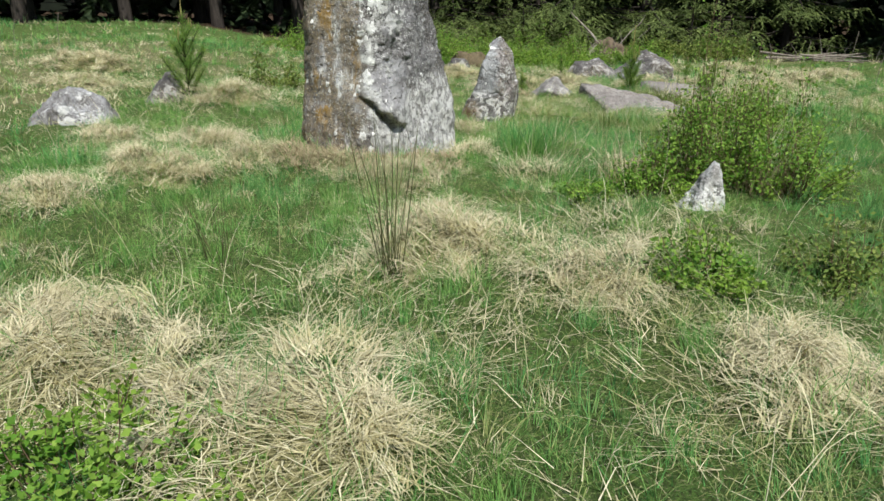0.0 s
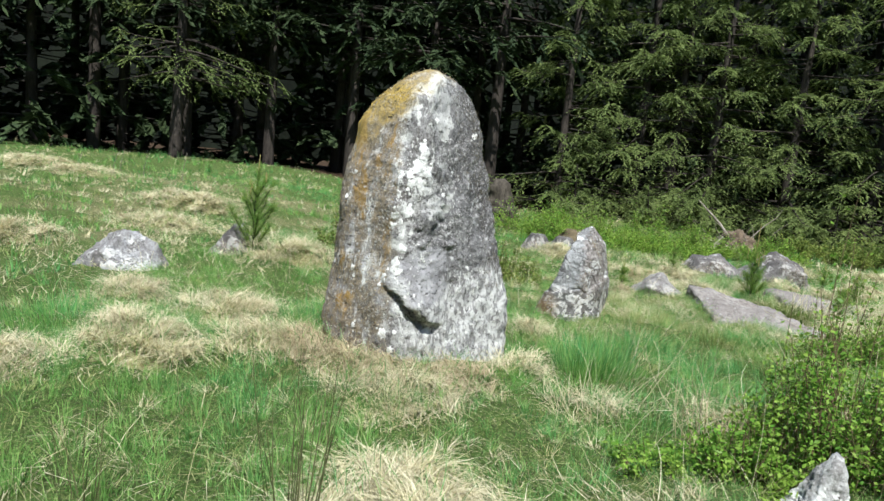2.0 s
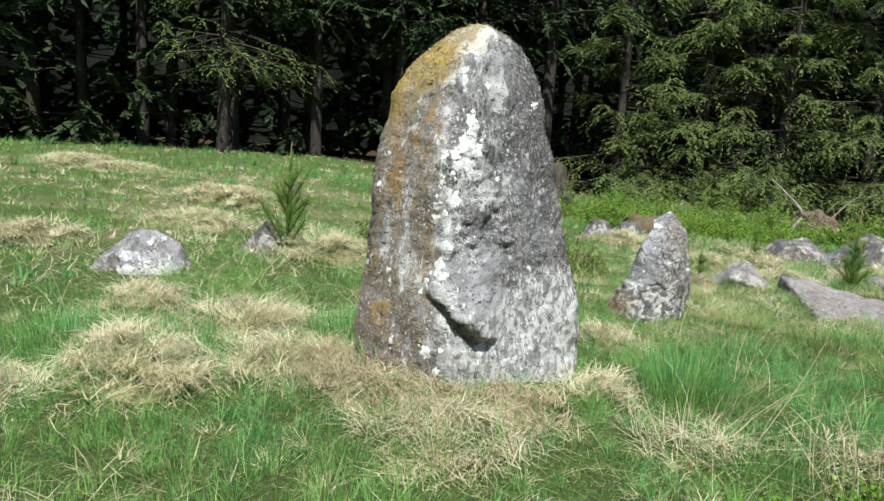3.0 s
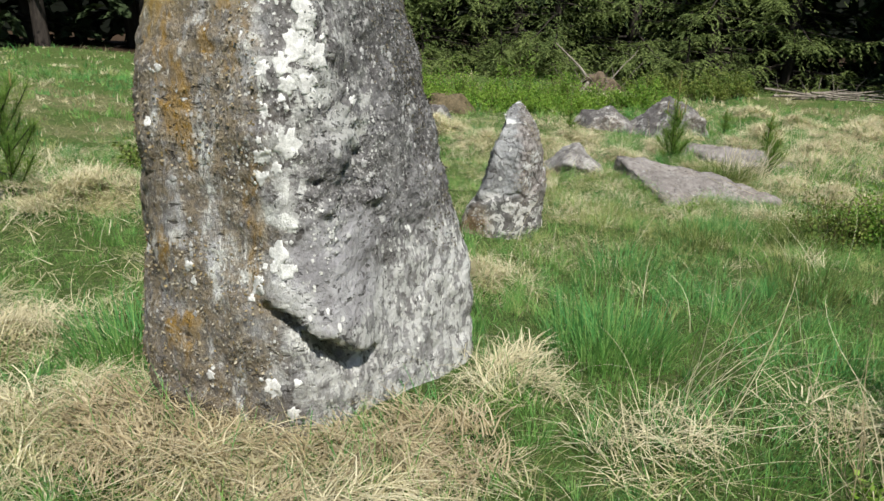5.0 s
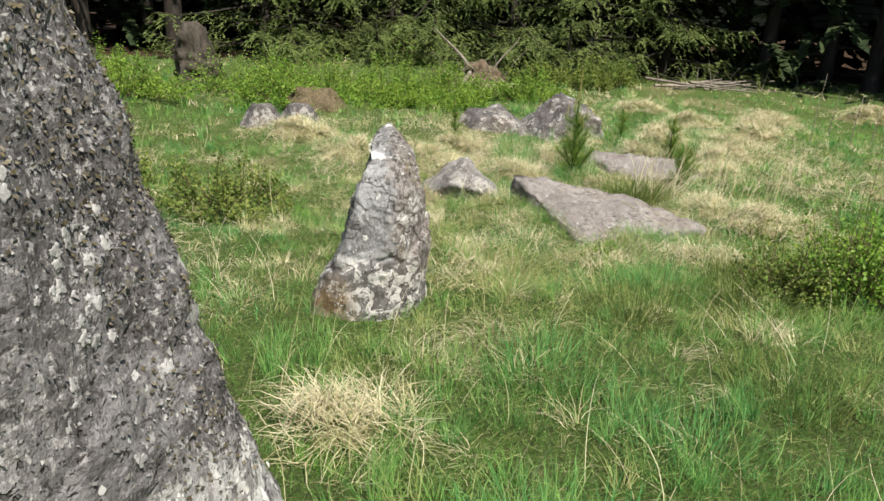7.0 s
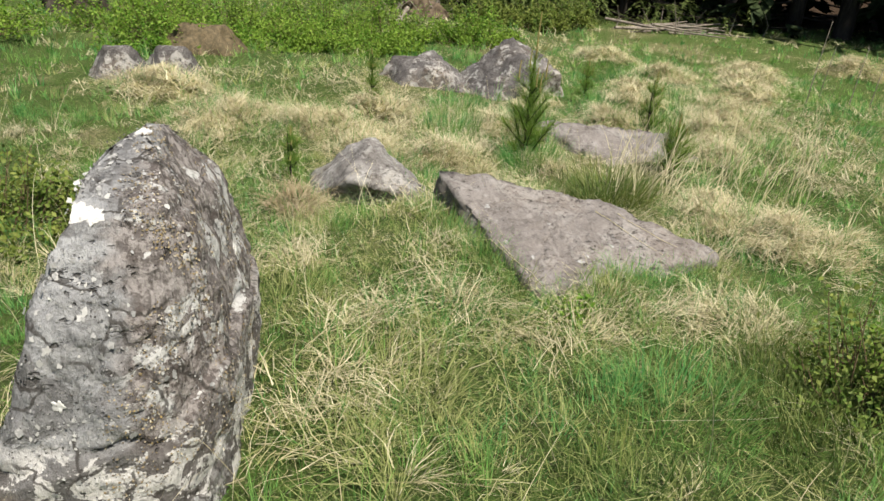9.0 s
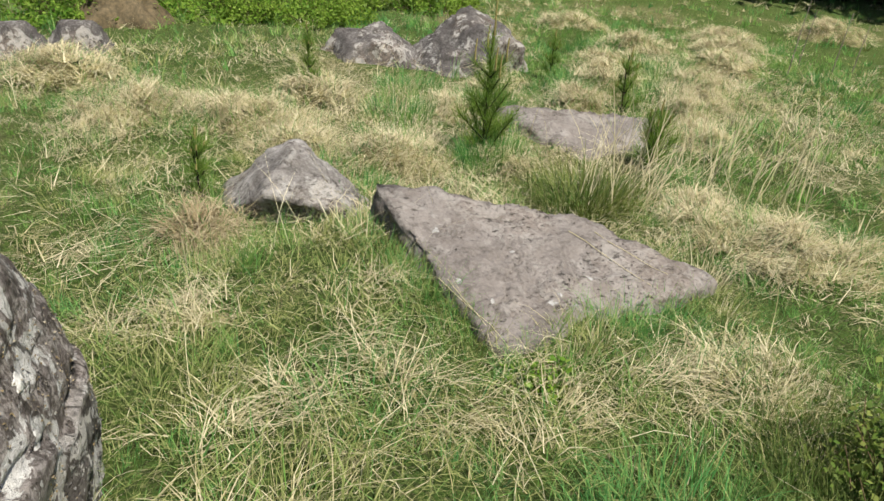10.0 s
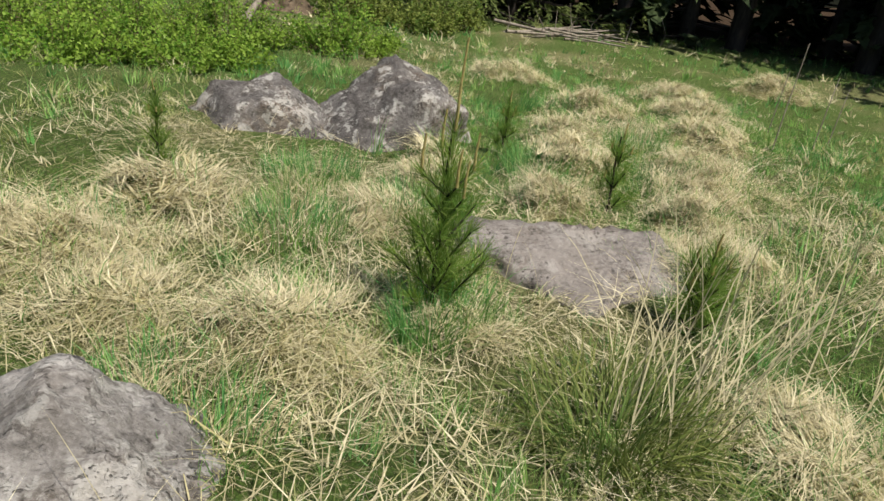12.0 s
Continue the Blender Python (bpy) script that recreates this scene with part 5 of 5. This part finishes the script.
# ---- young pines ----
def young_pine(label, x, y, tall, spread, whorls, leader=0.2):
    thing = empty_thing("young_pine", pose(x, y, gz(x, y) - 0.03, rng.normal(0, 1.5), rng.normal(0, 1.5), rng.uniform(0, 360)), label, "young pine", "young pines")
    s = np.linspace(0, 1, 6)
    stem = np.stack([0.01 * np.sin(s * 5), 0.01 * np.cos(s * 4) - 0.01, s * tall], 1)
    v, f = tubes(stem[None], [0.011], [0.004], 7)
    part("stem", mesh_from("stem", v, f, BARK), thing)
    axes = [(np.array([0, 0, 0.08 * tall]), np.array([0, 0, tall * 0.98]))]
    for w in range(whorls):
        h = tall * (0.05 + 0.62 * w / max(1, whorls - 1))
        for b in range(4):
            a = b * 2 * np.pi / 4 + w * 0.8 + rng.normal(0, 0.2)
            l = spread * (1.0 - 0.62 * w / whorls) * rng.uniform(0.7, 1.15)
            axes.append((np.array([0, 0, h]), np.array([np.cos(a) * l, np.sin(a) * l, h + l * rng.uniform(0.8, 1.7)])))
    paths = np.array([[a + (b - a) * q for q in (0, 0.5, 1)] for a, b in axes[1:]])
    v, f = tubes(paths, np.full(len(paths), 0.006), np.full(len(paths), 0.003), 5)
    stuff(part("branch_wood", mesh_from("branch_wood", v, f, BARK), thing))
    cs, al = [], []
    for a, b in axes:
        n = int(np.linalg.norm(b - a) * 700)
        t = rng.uniform(0.05, 1, n)[:, None]
        d = (b - a) / np.linalg.norm(b - a)
        o = rng.normal(size=(n, 3)) * 0.55 + d * 0.8 + np.array([0, 0, 0.35])
        o /= np.linalg.norm(o, axis=1, keepdims=True)
        cs.append(a + (b - a) * t + o * 0.045)
        al.append(o)
    c, o = np.concatenate(cs), np.concatenate(al)
    v, f = cards(c, o, rng.uniform(0.08, 0.15, len(c)), np.full(len(c), 0.0026))
    stuff(part("needles", mesh_from("needles", v, f, PINE), thing))
    tips = [(np.array([0, 0, tall * 0.97]), leader)] + [(b, leader * 0.45) for a, b in axes[-5:]]
    for p, l in tips:
        path = np.array([[p, p + np.array([0.003, 0, l * 0.5]), p + np.array([0.0, 0.004, l])]])
        v, f = tubes(path, [0.007], [0.004], 6)
        part("candle", mesh_from("candle", v, f, CANDLE), thing, "pale upright new shoot")
    return thing


young_pine("young green pine with pale upright new shoots", -2.95, 8.16, 0.98, .26, 5, .18)
young_pine("slender young pine before the angular boulder", 3.02, 11.25, 0.84, .19, 6, .32)
blade_clump("grass_clump", "bright green grass round the foot of a young pine", 2.95, 11.12, 420, 0.15, 0.26, 0.006, GREEN, 0.35, 0.4, 4)
young_pine("small young pine growing beside the flat stone", 4.03, 10.82, 0.40, .13, 4, .10)
young_pine("small young pine in straw tussocks", 4.7, 12.2, 0.5, .11, 3, .1)
young_pine("small thin young pine in the grass", 1.25, 10.9, 0.36, .06, 3, .06)
young_pine("small thin young pine in the grass", 2.2, 13.0, 0.5, .07, 3, .06)
young_pine("small young pine in straw tussocks", 4.65, 13.4, 0.45, .08, 3, .08)


# ---- forest ----
def spruce_parts(seed, tall, reach, skirt, per_branch, branches, card=1.0, low=1.35, broad=1.0, needles=None):
    """Meshes of a spruce: trunk, branch wood and hanging sprays."""
    r = np.random.default_rng(seed)
    s = np.linspace(0, 1, 9)
    stem = np.stack([0.08 * np.sin(s * 3 + seed), 0.08 * np.cos(s * 2.3 + seed), s * tall], 1)
    v, f = tubes(stem[None], [tall * 0.014 + 0.03], [0.02], 10)
    trunk = smooth_shade(mesh_from("trunk", v, f, BARK))
    h = skirt + (tall - skirt) * r.uniform(0, 1, branches) ** low
    a = r.uniform(0, 2 * np.pi, branches)
    l = reach * np.clip((1.06 - (h - skirt) / (tall - skirt)), 0.12, 1) ** 0.75 * r.uniform(0.6, 1.15, branches)
    q = np.linspace(0, 1, 6)[None]
    droop = r.uniform(0.10, 0.42, branches)[:, None]
    out = l[:, None] * q
    z = h[:, None] + l[:, None] * (0.05 * q - droop * q ** 1.6 + 0.14 * q ** 4)
    paths = np.stack([np.cos(a)[:, None] * out, np.sin(a)[:, None] * out, z], 2)
    v, f = tubes(paths[:, ::2 if card > 2 else 1], 0.012 + 0.012 * l, np.full(branches, 0.004), 3)
    wood = mesh_from("branch_wood", v, f, BARK)
    # each branch carries hanging side twigs, each twig two rows of needle sprigs
    per_twig = 12
    twigs = branches * max(1, per_branch // per_twig)
    b = np.repeat(np.arange(branches), max(1, per_branch // per_twig))
    t = r.uniform(0.15, 1.0, twigs) ** 0.7
    k = t * 5
    i = np.minimum(k.astype(int), 4)
    p = paths[b, i] + (paths[b, i + 1] - paths[b, i]) * (k - i)[:, None]
    side = np.stack([-np.sin(a[b]), np.cos(a[b]), np.zeros(twigs)], 1) * np.where(r.random(twigs) < 0.5, -1, 1)[:, None]
    ahead = np.stack([np.cos(a[b]), np.sin(a[b]), np.zeros(twigs)], 1)
    way = side * r.uniform(0.2, 1.0, twigs)[:, None] + ahead * r.uniform(0.3, 0.9, twigs)[:, None]
    way /= np.linalg.norm(way, axis=1, keepdims=True)
    long = np.minimum(0.25 + 0.45 * l[b] * (1.1 - t), 1.25) * r.uniform(0.6, 1.2, twigs)
    sag = r.uniform(0.2, 1.0, twigs)
    u = np.tile(np.linspace(0.08, 1.0, per_twig), (twigs, 1)) + r.normal(0, 0.03, (twigs, per_twig))
    down = np.array([0, 0, -1.0])
    at = p[:, None] + way[:, None] * (long[:, None] * u)[..., None] + down * (long[:, None] * sag[:, None] * u ** 1.7)[..., None]
    lateral = np.cross(way, np.array([0, 0, 1.0]))
    swing = np.where(np.arange(per_twig) % 2 == 0, 1, -1)[None, :, None] * r.uniform(0.2, 0.9, (twigs, per_twig, 1))
    along = way[:, None] + lateral[:, None] * swing + down * (sag[:, None] * 1.3 * u)[..., None] + r.normal(0, 0.2, (twigs, per_twig, 3))
    n = twigs * per_twig
    at, along = at.reshape(-1, 3), along.reshape(-1, 3)
    at = at + along / np.linalg.norm(along, axis=1, keepdims=True) * 0.05
    v, f = cards(at, along, r.uniform(0.11, 0.22, n) * card, r.uniform(0.022, 0.045, n) * card * broad, r.normal(size=(n, 3)) * 0.6 + np.array([0, 0, 1.0]))
    crown = mesh_from("crown", v, f, needles or SPRUCE_SHADED)
    return trunk, wood, crown


def spruce(label, parts, at, group):
    thing = empty_thing("spruce_tree", at, label, "tree", group)
    part("trunk", parts[0], thing)
    stuff(part("branch_wood", parts[1], thing))
    part("crown", parts[2], thing)
    return thing


# FULL, HALF and YOUNG wear the lit colour, the others the shaded one.
FULL = [spruce_parts(s, 13.0, 3.8, 0.2, 372, 92, 0.92, 1.9, 1.25, SPRUCE_LIT) for s in (1, 2, 3)]
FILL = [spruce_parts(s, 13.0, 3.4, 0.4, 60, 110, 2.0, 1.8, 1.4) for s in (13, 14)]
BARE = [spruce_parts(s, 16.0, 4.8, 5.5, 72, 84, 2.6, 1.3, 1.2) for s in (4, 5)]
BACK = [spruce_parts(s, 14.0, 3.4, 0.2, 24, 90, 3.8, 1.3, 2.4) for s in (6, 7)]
HALF = spruce_parts(12, 14.0, 3.6, 2.9, 144, 70, 1.0, 1.7, 1.0, SPRUCE_LIT)
YOUNG = spruce_parts(8, 3.2, 1.5, 0.1, 108, 50, 1.0, 1.35, 1.0, SPRUCE_LIT)


def forest():
    r = np.random.default_rng(99)
    front = [(-0.2, 28.2), (2.6, 28.6), (5.2, 28.0), (7.8, 27.6), (10.4, 27.0), (12.6, 26.2), (3.9, 28.6), (4.0, 30.2), (9.2, 29.4), (1.4, 30.6), (6.6, 30.4)]
    for i, (x, y) in enumerate(front):
        spruce("dark green spruce with drooping branches down to the ground", FULL[i % 3] if i < 7 else FILL[i % 2], pose(x, y, gz(x, y) - 0.1, 0, 0, r.uniform(0, 360)) @ Matrix.Scale(r.uniform(0.88, 1.1), 4), "forest edge spruces")
    bare_edge = [(-26, 16), (-23.5, 19), (-20.5, 22), (-17.5, 24), (-14.5, 25.5), (-11.5, 26.5), (-8.5, 27.5), (-5.6, 27.8), (-3.0, 28.4), (15.5, 25.0), (17.5, 22.5), (19.0, 19.8), (20.5, 17), (21.5, 14), (22, 11), (-13, 28.6), (-9.8, 29.6), (-6.8, 30.2), (-16.2, 27.2), (-4.2, 30.6)]
    for i, (x, y) in enumerate(bare_edge):
        spruce("spruce with a bare lower trunk at the forest edge, coloured as if shaded", BARE[i % 2], pose(x, y, gz(x, y) - 0.1, 0, 0, r.uniform(0, 360)) @ Matrix.Scale(r.uniform(0.9, 1.12), 4), "forest edge spruces")
    for x, y in ((-13.6, 23.4),):
        spruce("spruce with boughs coloured as sunlit above a bare dark trunk", HALF, pose(x, y, gz(x, y) - 0.1, 0, 0, r.uniform(0, 360)), "forest edge spruces")
    for row in range(3):
        for i in range(18):
            a = radians(-74 + 7.9 * i + 4 * (row % 2)) + r.normal(0, 0.02)
            d = 30.6 + 2.4 * row + r.normal(0, 0.5) - 4.0 * abs(math.sin(a)) ** 2
            x, y = d * math.sin(a), d * math.cos(a) + 1.5
            spruce("spruce standing deep in the forest, coloured as if shaded", BACK[(i + row) % 2], pose(x, y, gz(x, y) - 0.1, 0, 0, r.uniform(0, 360)), "inner forest spruces")
    for x, y, s in ((8.6, 25.0, 0.75), (0.4, 26.0, 0.6), (2.9, 25.8, 0.45), (10.0, 25.0, 0.6)):
        spruce("low bushy young spruce at the forest edge", YOUNG, pose(x, y, gz(x, y) - 0.05, 0, 0, r.uniform(0, 360)) @ Matrix.Scale(s, 4), "young spruces")


forest()


def shaded_woods_ring():
    """An added backdrop ring with a ragged top; its near-black colour holds the woods' shade."""
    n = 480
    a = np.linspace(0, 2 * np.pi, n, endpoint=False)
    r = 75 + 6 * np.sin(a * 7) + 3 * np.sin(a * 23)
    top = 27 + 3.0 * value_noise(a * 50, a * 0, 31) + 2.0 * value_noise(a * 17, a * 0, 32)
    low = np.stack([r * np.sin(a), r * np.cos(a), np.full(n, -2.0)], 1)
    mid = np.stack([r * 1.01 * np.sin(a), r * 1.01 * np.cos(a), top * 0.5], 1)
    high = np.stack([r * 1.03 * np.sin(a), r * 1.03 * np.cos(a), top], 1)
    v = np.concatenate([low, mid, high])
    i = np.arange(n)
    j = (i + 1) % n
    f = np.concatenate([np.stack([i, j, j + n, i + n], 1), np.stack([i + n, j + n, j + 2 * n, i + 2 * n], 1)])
    tagged(part("backdrop", mesh_from("backdrop", v, f, simple_material("shaded_woods_ring", (0.004, 0.006, 0.003), (0.009, 0.013, 0.006), 0.8))), "added woods backdrop round the clearing, shade put into its near-black colour", "woods", kind="structure")


shaded_woods_ring()


# ---- dead wood ----
def dead_branch(name, label, points, r0, r1, material=DEADWOOD):
    p = np.array([points], float)
    v, f = tubes(p, [r0], [r1], 8)
    return tagged(part(name, smooth_shade(mesh_from(name, v, f, material))), label, "dead wood", "dead wood at the forest edge")


dead_branch("snag", "bleached leaning dead trunk of a fallen tree", [(5.2, 23.0, -.1), (4.85, 23.3, .4), (4.5, 23.5, .75), (4.2, 23.7, 1.05)], .05, .015)
dead_branch("dead_branch", "curved bare dead branch before the spruces", [(5.7, 23.2, 0), (6.1, 23.3, .45), (6.45, 23.4, .75), (6.6, 23.5, 1.0)], .02, .008)
dead_branch("log", "short pale piece of split wood", [(4.3, 21.1, -.2), (4.45, 21.25, -.05), (4.62, 21.4, .12)], .07, .05)
for i in range(16):
    x, y = 11.9 + rng.uniform(-1.0, 1.8), 22.9 + rng.uniform(-.5, .7)
    a, l, e = rng.normal(0.1, 0.5), rng.uniform(0.7, 1.6), rng.normal(0.02, 0.08)
    d = np.array([math.cos(a), math.sin(a), e]) * l
    p = np.array([x, y, gz(x, y) + 0.04 + 0.02 * (i % 6)])
    dead_branch("log", "bleached branch in a pile at the forest edge", [p - d, p + rng.normal(0, .03, 3), p + d], rng.uniform(.02, .05), .015)
for i in range(9):
    x, y = 10.6 + 0.55 * i + rng.normal(0, .15), 22.8 + rng.normal(0, .4)
    p = np.array([x, y, gz(x, y)])
    dead_branch("dead_twig", "thin upright bleached twig", [p, p + np.array([rng.normal(0, .05), 0, .3]), p + np.array([rng.normal(0, .15), rng.normal(0, .1), rng.uniform(.45, .8)])], .014, .005)

for i in range(22):
    x, y = 5.3 + rng.normal(0, .45), 23.1 + rng.normal(0, .25)
    a, l = rng.uniform(0, math.pi), rng.uniform(0.35, 0.9)
    p = np.array([x, y, gz(x, y) + rng.uniform(0.0, 0.25)])
    d = np.array([math.cos(a), rng.normal(0, .2), rng.uniform(0.2, 0.9)]) * l
    dead_branch("dead_twig", "dry brown twig in a heap by the uprooted tree", [p, p + 0.5 * d + rng.normal(0, .03, 3), p + d], .012, .004)

root_mound = boulder("root_plate", "brown earth and roots of an overturned tree", pose(5.35, 23.1, -.25), [(-0.7, -0.3, 0.6, .4), (0.7, -0.3, 0.6, .5), (0, -1, 0.4, .3), (0, 1, 0.3, .3), (0, 0, 1, .42), (0, 0, -1, .3)], 141, PEAT, 0.14, 0.08, 4)
tree_stump = boulder("tree_stump", "weathered grey-brown stump on the bank", pose(-1.6, 20.6, .25), [(-1, -0.2, 0.2, .40), (1, -0.2, 0.3, .36), (0, -1, 0.1, .36), (0, 1, 0.1, .36), (0.35, 0, 1, .78), (0, 0, -1, .6)], 151, STUMP, 0.12, 0.07, 4)
tagged(root_mound, category="root plate", group="dead wood at the forest edge")
tagged(tree_stump, category="tree stump", group="dead wood at the forest edge")

for x, y, h in ((7.7, 13.4, 1.0), (8.6, 13.6, .75), (9.3, 13.9, .6), (8.9, 14.4, .7), (-8.7, 13.7, .55), (-9.0, 13.9, .45), (-8.3, 13.9, .5), (-7.6, 14.2, .6), (-9.6, 13.6, .4)):
    p = np.array([x, y, gz(x, y)])
    stalk = dead_branch("dead_stalk", "thin bleached dead flower stalk in the grass", [p, p + np.array([.02, 0, h * .5]), p + np.array([.08, .02, h])], .006, .004)
    tagged(stalk, category="dead stalk", group="dead stalks")


def slab_straws():
    """Loose dead stalks that lie across the slab."""
    for a, b in (((2.06, 9.62), (2.24, 9.14)), ((2.09, 9.66), (2.2, 9.2)), ((2.82, 9.78), (3.05, 9.42)), ((2.95, 9.76), (3.16, 9.46))):
        pts = []
        for s in np.linspace(0, 1, 6):
            x, y = a[0] + (b[0] - a[0]) * s, a[1] + (b[1] - a[1]) * s
            hit = slab_stone.ray_cast((x - 2.5, y - 9.55, 2), (0, 0, -1))
            pts.append((x, y, (hit[1].z - 0.04 if hit[0] else gz(x, y)) + 0.004))
        stalk = dead_branch("straw_stalk", "single dry grass stalk lying on the slab", pts, .0018, .0012, STRAW)
        tagged(stalk, category="grass stalk", group="dry stalks on the slab")


slab_straws()
